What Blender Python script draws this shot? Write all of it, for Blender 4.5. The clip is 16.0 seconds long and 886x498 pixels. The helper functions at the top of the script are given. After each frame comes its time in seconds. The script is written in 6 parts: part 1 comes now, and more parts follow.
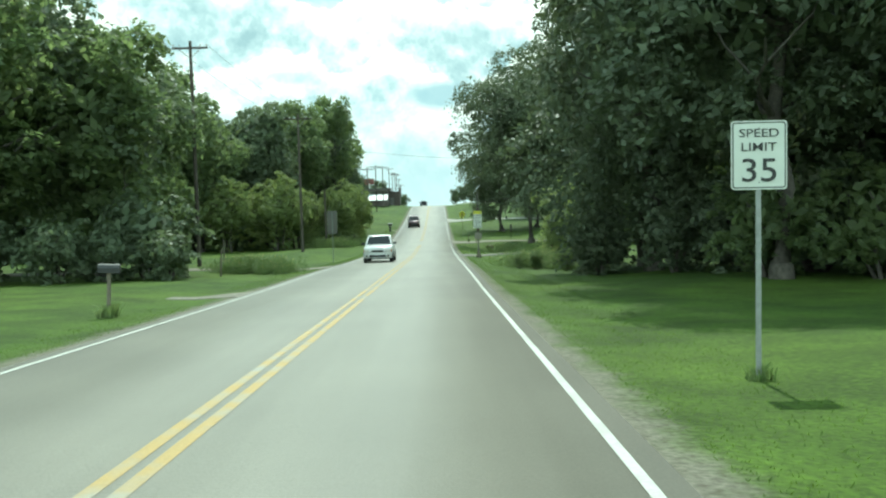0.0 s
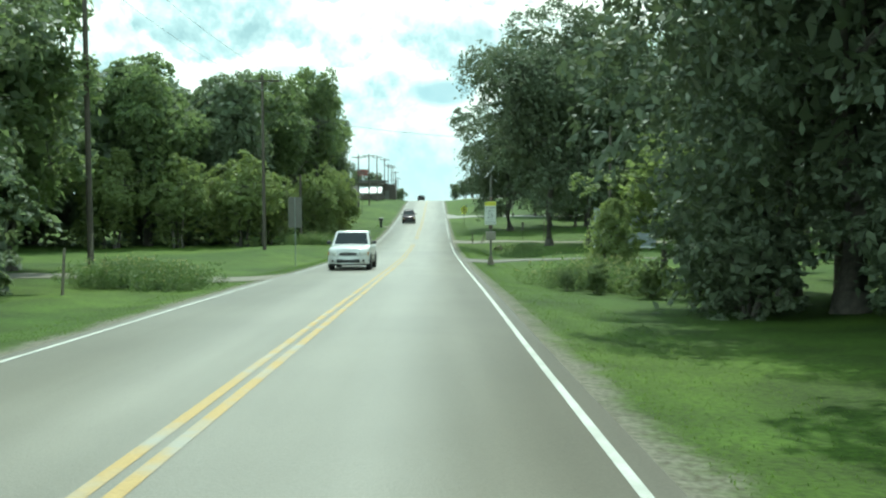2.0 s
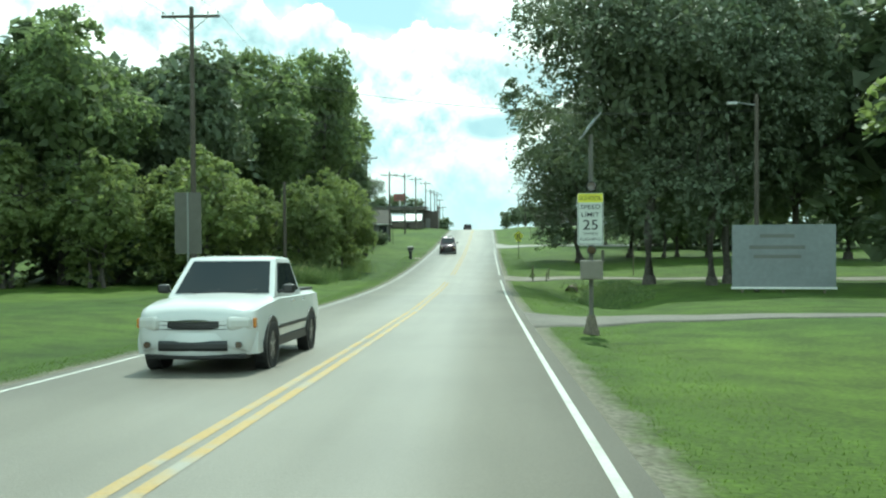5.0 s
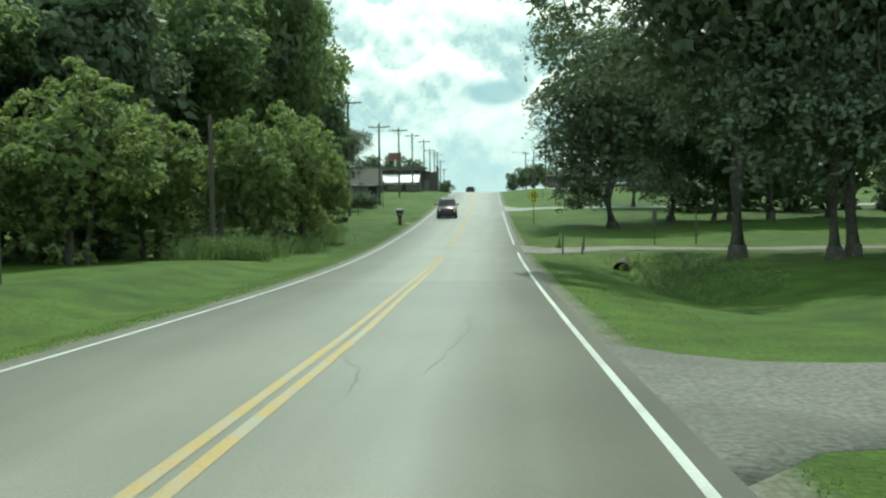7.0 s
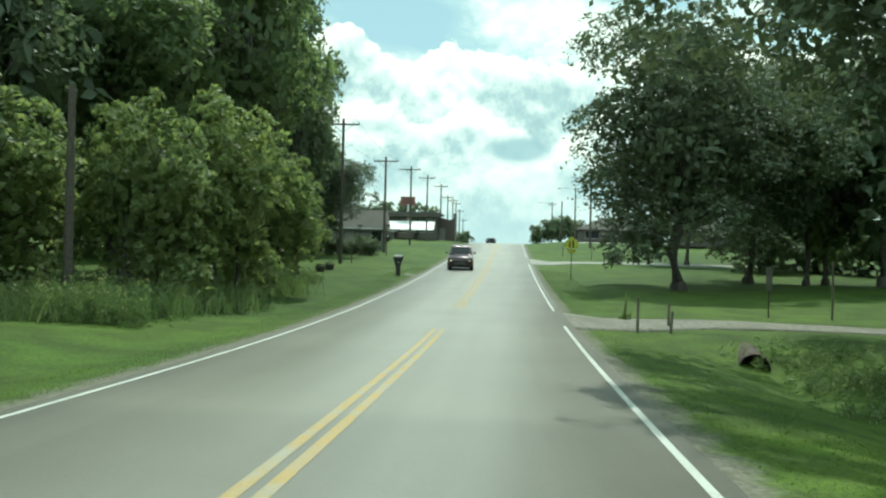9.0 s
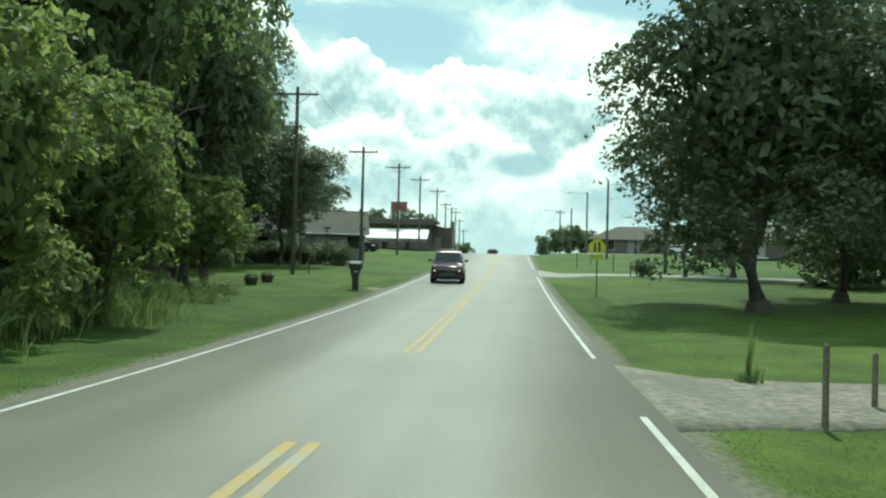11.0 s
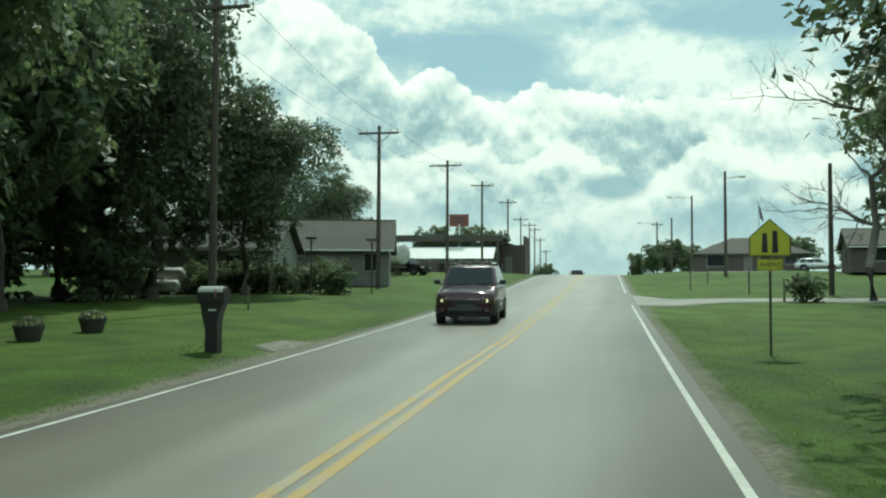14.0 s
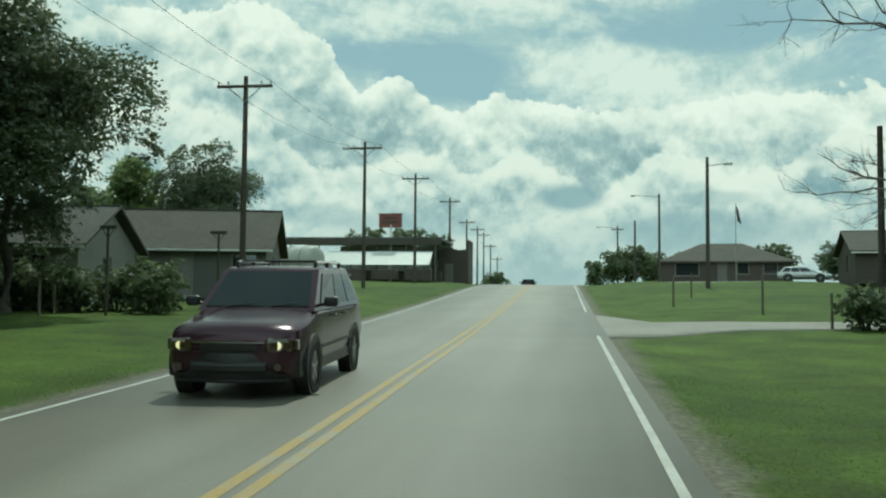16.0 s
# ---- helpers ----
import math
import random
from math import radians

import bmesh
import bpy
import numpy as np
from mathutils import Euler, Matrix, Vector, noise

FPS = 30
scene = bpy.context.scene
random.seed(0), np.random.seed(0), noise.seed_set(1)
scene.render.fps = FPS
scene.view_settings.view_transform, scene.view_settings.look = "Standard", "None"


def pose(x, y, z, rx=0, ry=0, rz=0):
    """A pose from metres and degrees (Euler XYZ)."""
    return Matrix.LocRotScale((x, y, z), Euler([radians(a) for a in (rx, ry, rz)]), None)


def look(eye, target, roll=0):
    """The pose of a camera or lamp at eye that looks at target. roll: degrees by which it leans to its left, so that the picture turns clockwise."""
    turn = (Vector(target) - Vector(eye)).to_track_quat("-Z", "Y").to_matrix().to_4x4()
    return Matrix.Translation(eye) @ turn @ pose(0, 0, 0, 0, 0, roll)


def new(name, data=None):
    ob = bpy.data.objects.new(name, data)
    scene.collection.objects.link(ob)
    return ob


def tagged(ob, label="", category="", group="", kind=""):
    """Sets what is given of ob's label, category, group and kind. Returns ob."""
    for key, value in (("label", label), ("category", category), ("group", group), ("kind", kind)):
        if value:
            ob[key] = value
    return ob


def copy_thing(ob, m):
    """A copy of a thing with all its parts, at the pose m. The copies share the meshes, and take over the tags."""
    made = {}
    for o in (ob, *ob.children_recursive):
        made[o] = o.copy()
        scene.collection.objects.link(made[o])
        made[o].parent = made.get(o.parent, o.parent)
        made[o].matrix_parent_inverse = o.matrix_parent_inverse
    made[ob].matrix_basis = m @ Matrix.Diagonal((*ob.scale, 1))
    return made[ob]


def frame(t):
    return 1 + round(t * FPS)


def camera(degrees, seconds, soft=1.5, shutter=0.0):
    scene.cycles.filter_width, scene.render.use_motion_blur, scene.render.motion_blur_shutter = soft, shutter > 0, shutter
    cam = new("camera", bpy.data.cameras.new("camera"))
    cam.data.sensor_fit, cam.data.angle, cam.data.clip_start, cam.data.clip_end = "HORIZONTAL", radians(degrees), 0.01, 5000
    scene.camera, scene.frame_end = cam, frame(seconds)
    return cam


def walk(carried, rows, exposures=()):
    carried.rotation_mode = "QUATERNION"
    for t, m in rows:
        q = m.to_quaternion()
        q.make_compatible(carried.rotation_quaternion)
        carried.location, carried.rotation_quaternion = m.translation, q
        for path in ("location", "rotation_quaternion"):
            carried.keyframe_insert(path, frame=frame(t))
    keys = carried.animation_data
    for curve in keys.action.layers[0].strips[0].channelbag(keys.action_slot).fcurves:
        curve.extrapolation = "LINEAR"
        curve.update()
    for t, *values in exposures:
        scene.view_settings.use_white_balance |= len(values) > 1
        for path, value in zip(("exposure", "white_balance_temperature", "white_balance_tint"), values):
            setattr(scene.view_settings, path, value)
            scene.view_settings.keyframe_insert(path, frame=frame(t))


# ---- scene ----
# camera and its walk
cam = camera(50.78, 16.0, soft=2.2)
PATH = [
    (0.0, pose(2.254, -0.106, 1.664, 87.04, 1.69, -0.32)),
    (0.5, pose(2.247, 4.332, 1.481, 87.44, 0.57, -0.22)),
    (1.0, pose(2.199, 8.790, 1.343, 86.52, -0.13, -0.05)),
    (1.5, pose(2.182, 13.285, 1.204, 87.35, -0.50, 0.00)),
    (2.0, pose(2.229, 17.832, 1.031, 86.89, 0.22, -0.40)),
    (2.5, pose(2.343, 22.411, 0.848, 83.39, -1.33, 0.20)),
    (3.0, pose(2.474, 26.976, 0.625, 89.53, -0.22, 0.96)),
    (3.5, pose(2.547, 31.503, 0.494, 90.02, -0.68, 1.96)),
    (4.0, pose(2.618, 35.998, 0.337, 89.13, -0.19, 2.38)),
    (4.2, pose(2.643, 37.796, 0.244, 89.45, -0.01, 2.53)),
    (6.3, pose(2.445, 56.677, -0.453, 87.49, 1.54, 2.53)),
    (6.5, pose(2.388, 58.421, -0.523, 87.31, 1.92, 2.66)),
    (7.0, pose(2.243, 62.725, -0.660, 86.94, 0.76, 2.85)),
    (7.5, pose(2.146, 66.972, -0.798, 87.46, -0.51, 2.95)),
    (8.0, pose(2.076, 71.177, -0.899, 87.48, 1.06, 2.79)),
    (8.5, pose(1.982, 75.355, -1.040, 86.92, 0.80, 3.72)),
    (9.0, pose(1.918, 79.492, -1.174, 90.24, -1.33, 4.08)),
    (9.2, pose(1.905, 81.136, -1.244, 92.06, -1.60, 4.25)),
    (11.3, pose(2.066, 98.013, -1.579, 90.84, -1.40, 4.38)),
    (11.5, pose(2.108, 99.583, -1.599, 90.70, 0.05, 4.39)),
    (12.0, pose(2.200, 103.494, -1.600, 89.92, -0.63, 4.62)),
    (12.5, pose(2.283, 107.363, -1.606, 87.65, -0.17, 4.93)),
    (13.0, pose(2.372, 111.192, -1.555, 89.10, 1.14, 6.73)),
    (13.5, pose(2.450, 115.033, -1.510, 90.75, 0.24, 9.28)),
    (14.0, pose(2.498, 118.870, -1.456, 92.66, -0.23, 9.92)),
    (14.5, pose(2.535, 122.706, -1.412, 93.59, -0.67, 9.51)),
    (15.0, pose(2.589, 126.521, -1.327, 94.15, -0.08, 9.01)),
    (15.5, pose(2.621, 130.372, -1.237, 93.42, 0.02, 8.22)),
    (16.0, pose(2.643, 134.222, -1.119, 93.22, -0.47, 7.28)),
]

EXPOSURES = [(0.0, 0.26, 6050, -12), (4.0, 0.34, 5900, -12), (6.3, 0.16, 6150, -12), (7.5, -0.08, 6200, -12), (8.5, -0.1, 6200, -12), (9.2, 0.06, 6150, -12), (12.0, -0.06, 6200, -12), (14.0, -0.33, 6200, -12), (16.0, -0.64, 6200, -12)]
walk(cam, PATH, EXPOSURES)

# sky with broken cumulus, and one sun high ahead
SUN_EL, SUN_AZ = radians(58), radians(4)
world = bpy.data.worlds.new("sky")
scene.world = world
world.use_nodes = True
wn, wl = world.node_tree.nodes, world.node_tree.links
wn.clear()


def wnode(kind, **inputs):
    n = wn.new(kind)
    for k, val in inputs.items():
        n.inputs[k].default_value = val
    return n


coord = wnode("ShaderNodeTexCoord")


def feed(socket, val):
    if isinstance(val, (int, float)):
        socket.default_value = val
    elif isinstance(val, tuple):
        socket.default_value = val
    else:
        wl.new(val, socket)


def arith(op, a, b=0.0, c=None):
    n = wnode("ShaderNodeMath")
    n.operation = op
    feed(n.inputs[0], a)
    feed(n.inputs[1], b)
    if c is not None:
        feed(n.inputs[2], c)
    return n.outputs[0]


def vec(op, a, b, c=None):
    n = wnode("ShaderNodeVectorMath")
    n.operation = op
    feed(n.inputs[0], a)
    feed(n.inputs[1], b)
    if c is not None:
        feed(n.inputs[2], c)
    return n.outputs[0]


def ramp(val, lo, hi, out0=0.0, out1=1.0):
    n = wnode("ShaderNodeMapRange")
    n.interpolation_type = "SMOOTHSTEP"
    feed(n.inputs[0], val)
    for k, q in enumerate((lo, hi, out0, out1)):
        n.inputs[k + 1].default_value = q
    return n.outputs[0]


def blend(fac, a, b):
    n = wnode("ShaderNodeMixRGB")
    feed(n.inputs[0], fac)
    for k, q in ((1, a), (2, b)):
        feed(n.inputs[k], (*q, 1) if isinstance(q, tuple) else q)
    return n.outputs[0]


# bearing (degrees to the right of the road) and height (degrees) of each direction
direction = coord.outputs["Generated"]
split = wnode("ShaderNodeSeparateXYZ")
wl.new(direction, split.inputs[0])
bearing = arith("MULTIPLY", arith("ARCTAN2", split.outputs[0], split.outputs[1]), 57.2958)
height = arith("MULTIPLY", arith("ARCSINE", split.outputs[2]), 57.2958)


def billows(at):
    """Cauliflower heads on heads, as a height field over directions."""
    soft_ = wnode("ShaderNodeTexNoise", Scale=10.0, Detail=6.0, Roughness=0.5)
    wl.new(at, soft_.inputs["Vector"])
    bent = vec("MULTIPLY_ADD", soft_.outputs["Color"], (0.045, 0.045, 0.045), at)
    heads = wnode("ShaderNodeTexVoronoi", Scale=15.0, Detail=3.6, Roughness=0.55, Lacunarity=2.4)
    heads.normalize = True
    wl.new(bent, heads.inputs["Vector"])
    f = arith("MULTIPLY_ADD", heads.outputs["Distance"], -0.8, 0.40)
    return arith("MULTIPLY_ADD", soft_.outputs["Fac"], 0.75, f)


def skyline(stops):
    """Height of a bank's top over its bearing, from (bearing, degrees) pairs."""
    n = wnode("ShaderNodeValToRGB")
    n.color_ramp.interpolation = "LINEAR"
    el = n.color_ramp.elements
    for k, (u, h) in enumerate(stops):
        e = el[k] if k < 2 else el.new(1.0)
        e.position = (u + 40) / 80
        e.color = (h / 30, h / 30, h / 30, 1)
    feed(n.inputs[0], arith("MULTIPLY_ADD", bearing, 1 / 80, 0.5))
    return arith("MULTIPLY", n.outputs[0], 30.0)


def lump(u, h, su, sh):
    """A soft oval patch round one bearing and height."""
    du = arith("MULTIPLY", arith("SUBTRACT", bearing, u), 1 / su)
    dh = arith("MULTIPLY", arith("SUBTRACT", height, h), 1 / sh)
    q = arith("MULTIPLY_ADD", du, du, arith("MULTIPLY", dh, dh))
    return arith("POWER", 2.718, arith("MULTIPLY", q, -1.0))


field = billows(direction)
field_up = billows(vec("ADD", direction, (0.0, 0.0, 0.015)))
relief = arith("SUBTRACT", field, field_up)
broad = wnode("ShaderNodeTexNoise", Scale=1.0, Detail=4.0, Roughness=0.55)
wl.new(vec("MULTIPLY", direction, (7.0, 7.0, 11.0)), broad.inputs["Vector"])
wisps = wnode("ShaderNodeTexNoise", Scale=1.0, Detail=7.0, Roughness=0.62, Distortion=0.4)
wl.new(vec("MULTIPLY_ADD", direction, (5.0, 5.0, 13.0), (3.1, 0.7, 2.2)), wisps.inputs["Vector"])

# clear sky, veiled
sky = wnode("ShaderNodeTexSky")
sky.sky_type, sky.sun_disc = "NISHITA", False
sky.sun_elevation, sky.sun_rotation = SUN_EL, SUN_AZ
sky.air_density, sky.dust_density, sky.ozone_density = 1.0, 0.3, 1.5
clear = blend(0.72, vec("MULTIPLY", sky.outputs[0], (0.085, 0.085, 0.085)), (0.40, 0.56, 0.60))

# high ragged cloud with two clear holes
cover = arith("MULTIPLY_ADD", wisps.outputs["Fac"], 1.7, ramp(height, 22.0, 50.0, -0.36, -0.5))
cover = arith("MULTIPLY_ADD", field, 0.25, cover)
for u, h, su, sh, k in ((-8.0, 13.9, 6.0, 1.9, -0.6), (10.5, 16.2, 7.0, 1.5, -0.5), (4.5, 13.8, 5.5, 1.9, 0.55), (-5.0, 19.5, 9.0, 1.8, 0.35)):
    cover = arith("MULTIPLY_ADD", lump(u, h, su, sh), k, cover)
high_tone = blend(ramp(arith("MULTIPLY_ADD", relief, 2.2, cover), 0.35, 1.0), (0.50, 0.64, 0.66), (0.86, 0.90, 0.85))
tint = blend(ramp(cover, 0.28, 0.66), clear, high_tone)


def bank(stops, under, lump_size, soft_edge, deep, bright):
    """A row of cumulus: bright crests, grey bodies, sharp billowed tops."""
    top = arith("SUBTRACT", skyline(stops), height)
    d = arith("MULTIPLY_ADD", arith("SUBTRACT", field, 0.40), lump_size, top)
    crest = ramp(d, 0.1, 2.4, 0.46, 0.0)
    lit = arith("MULTIPLY_ADD", relief, 3.0, arith("ADD", crest, 0.50))
    lit = arith("MULTIPLY_ADD", arith("SUBTRACT", broad.outputs["Fac"], 0.5), 1.9, lit)
    tone = wnode("ShaderNodeValToRGB")
    el = tone.color_ramp.elements
    el[0].position, el[0].color = 0.0, (*deep, 1)
    el[1].position, el[1].color = 1.0, (*bright, 1)
    for q, c in ((0.28, (0.43, 0.55, 0.57)), (0.52, (0.64, 0.73, 0.71)), (0.76, (0.84, 0.88, 0.82))):
        el.new(q).color = (*c, 1)
    feed(tone.inputs[0], lit)
    return blend(ramp(d, 0.0, soft_edge), under, tone.outputs[0])


MAIN = ((-40, 15), (-30, 15.5), (-24, 16.5), (-19, 17.5), (-14.5, 15), (-12.5, 12), (-10, 12.8), (-7, 11.0), (-4, 12.2), (1.5, 10.6), (4.5, 10.9), (7, 12.0), (12, 11.2), (20, 11.8), (28, 14), (40, 13))
NEAR = ((-40, 9), (-30, 10), (-22, 11.5), (-15, 8), (-9, 9.0), (-5, 7.5), (-2, 9.0), (2, 6.6), (6, 8.6), (11, 7.4), (16, 9.2), (24, 8), (40, 10))
tint = bank(MAIN, tint, 5.4, 0.22, (0.31, 0.43, 0.46), (1.0, 1.0, 0.93))
tint = bank(NEAR, tint, 5.0, 0.5, (0.28, 0.42, 0.47), (0.93, 0.94, 0.87))
# slate patches on the flat bases, and pale haze low down
for u, h, su, sh, k in ((0.4, 6.4, 2.4, 0.95, 0.9), (-15.0, 5.2, 3.4, 0.9, 0.5), (-8.5, 7.6, 1.8, 0.5, 0.4), (9.0, 6.2, 3.0, 0.6, 0.45), (14.5, 8.6, 1.6, 0.6, 0.45), (9.0, 4.2, 9.0, 1.5, 0.6), (-9.0, 4.6, 6.0, 1.2, 0.5)):
    edge = arith("MULTIPLY_ADD", arith("SUBTRACT", wisps.outputs["Fac"], 0.5), 0.9, lump(u, h, su, sh))
    tint = blend(ramp(edge, 0.25, 0.8, 0.0, k), tint, (0.33, 0.47, 0.52))
tint = blend(ramp(height, 0.0, 7.0, 0.85, 0.0), tint, (0.50, 0.62, 0.64))
bg = wnode("ShaderNodeBackground")
wl.new(tint, bg.inputs[0])
# clouds lit from the front are brighter than those against the sun
wl.new(ramp(split.outputs[1], -0.75, 0.0, 2.6, 1.38), bg.inputs[1])
wout = wnode("ShaderNodeOutputWorld")
wl.new(bg.outputs[0], wout.inputs[0])

sun = new("sun", bpy.data.lights.new("sun", "SUN"))
sun.data.energy, sun.data.angle, sun.data.color = 3.9, radians(0.8), (1.0, 0.96, 0.88)
SUN_FROM = Vector((math.sin(SUN_AZ) * math.cos(SUN_EL), math.cos(SUN_AZ) * math.cos(SUN_EL), math.sin(SUN_EL)))
sun.matrix_world = look(SUN_FROM * 100, (0, 0, 0))


# ---- materials ----
def material(name, colour, rough=0.7, metal=0.0, grain=8.0, vary=0.25, stain=0.4, stain_scale=0.6, bump=0.15, tint=None, spec=0.5):
    """Painted, mineral or organic surface with fine grain, broad stains and relief, in metres."""
    m = bpy.data.materials.new(name)
    m.use_nodes = True
    n, l = m.node_tree.nodes, m.node_tree.links
    b = n["Principled BSDF"]
    b.inputs["Roughness"].default_value, b.inputs["Metallic"].default_value = rough, metal
    b.inputs["Specular IOR Level"].default_value = spec
    tc = n.new("ShaderNodeTexCoord")
    n1, n2 = n.new("ShaderNodeTexNoise"), n.new("ShaderNodeTexNoise")
    n1.inputs["Scale"].default_value, n1.inputs["Detail"].default_value = grain, 6
    n2.inputs["Scale"].default_value, n2.inputs["Detail"].default_value = stain_scale, 4
    for t in (n1, n2):
        l.new(tc.outputs["Object"], t.inputs["Vector"])
    dark = [c * (1 - vary) for c in colour]
    light = [min(1, c * (1 + vary)) for c in colour]
    r1 = n.new("ShaderNodeMixRGB")
    r1.inputs[1].default_value, r1.inputs[2].default_value = (*dark, 1), (*light, 1)
    k1 = n.new("ShaderNodeMapRange")
    k1.inputs[1].default_value, k1.inputs[2].default_value = 0.3, 0.7
    l.new(n1.outputs["Fac"], k1.inputs[0])
    l.new(k1.outputs[0], r1.inputs[0])
    r2 = n.new("ShaderNodeMixRGB")
    k2 = n.new("ShaderNodeMapRange")
    k2.inputs[1].default_value, k2.inputs[2].default_value, k2.inputs[4].default_value = 0.45, 0.7, stain
    l.new(n2.outputs["Fac"], k2.inputs[0])
    l.new(k2.outputs[0], r2.inputs[0])
    l.new(r1.outputs[0], r2.inputs[1])
    r2.inputs[2].default_value = (*(tint or [c * 0.6 for c in colour]), 1)
    l.new(r2.outputs[0], b.inputs["Base Color"])
    if bump:
        bp = n.new("ShaderNodeBump")
        bp.inputs["Strength"].default_value, bp.inputs["Distance"].default_value = bump, 0.02
        l.new(n1.outputs["Fac"], bp.inputs["Height"])
        l.new(bp.outputs[0], b.inputs["Normal"])
    return m


def leaf_material(name, a, b_, through_light=0.35, rough=0.55):
    """Leaves: each clump takes its own green between two, and some light comes through."""
    m = bpy.data.materials.new(name)
    m.use_nodes = True
    n, l = m.node_tree.nodes, m.node_tree.links
    b = n["Principled BSDF"]
    b.inputs["Roughness"].default_value = rough
    b.inputs["Specular IOR Level"].default_value = 0.35
    geo, info = n.new("ShaderNodeNewGeometry"), n.new("ShaderNodeObjectInfo")
    add = n.new("ShaderNodeMath")
    add.operation = "MULTIPLY_ADD"
    add.inputs[1].default_value = 0.65
    l.new(geo.outputs["Random Per Island"], add.inputs[0])
    half = n.new("ShaderNodeMath")
    half.operation = "MULTIPLY"
    half.inputs[1].default_value = 0.35
    l.new(info.outputs["Random"], half.inputs[0])
    l.new(half.outputs[0], add.inputs[2])
    mixc = n.new("ShaderNodeMixRGB")
    mixc.inputs[1].default_value, mixc.inputs[2].default_value = (*a, 1), (*b_, 1)
    l.new(add.outputs[0], mixc.inputs[0])
    l.new(mixc.outputs[0], b.inputs["Base Color"])
    tr = n.new("ShaderNodeBsdfTranslucent")
    bright = n.new("ShaderNodeMixRGB")
    bright.blend_type = "MULTIPLY"
    bright.inputs[0].default_value = 1
    bright.inputs[2].default_value = (1.85, 1.9, 1.45, 1)
    l.new(mixc.outputs[0], bright.inputs[1])
    l.new(bright.outputs[0], tr.inputs[0])
    ms = n.new("ShaderNodeMixShader")
    ms.inputs[0].default_value = through_light
    l.new(b.outputs[0], ms.inputs[1])
    l.new(tr.outputs[0], ms.inputs[2])
    l.new(ms.outputs[0], n["Material Output"].inputs[0])
    return m


def glass_material(name, colour, rough=0.05, coat=1.0):
    m = bpy.data.materials.new(name)
    m.use_nodes = True
    b = m.node_tree.nodes["Principled BSDF"]
    b.inputs["Base Color"].default_value = (*colour, 1)
    b.inputs["Roughness"].default_value = rough
    b.inputs["Coat Weight"].default_value = coat
    b.inputs["Specular IOR Level"].default_value = 0.25 + 0.25 * coat
    b.inputs["Coat Roughness"].default_value = 0.02
    return m


def lamp_material(name, colour, strength):
    m = material(name, colour, 0.2, bump=0)
    b = m.node_tree.nodes["Principled BSDF"]
    b.inputs["Emission Color"].default_value = (*colour, 1)
    b.inputs["Emission Strength"].default_value = strength
    return m


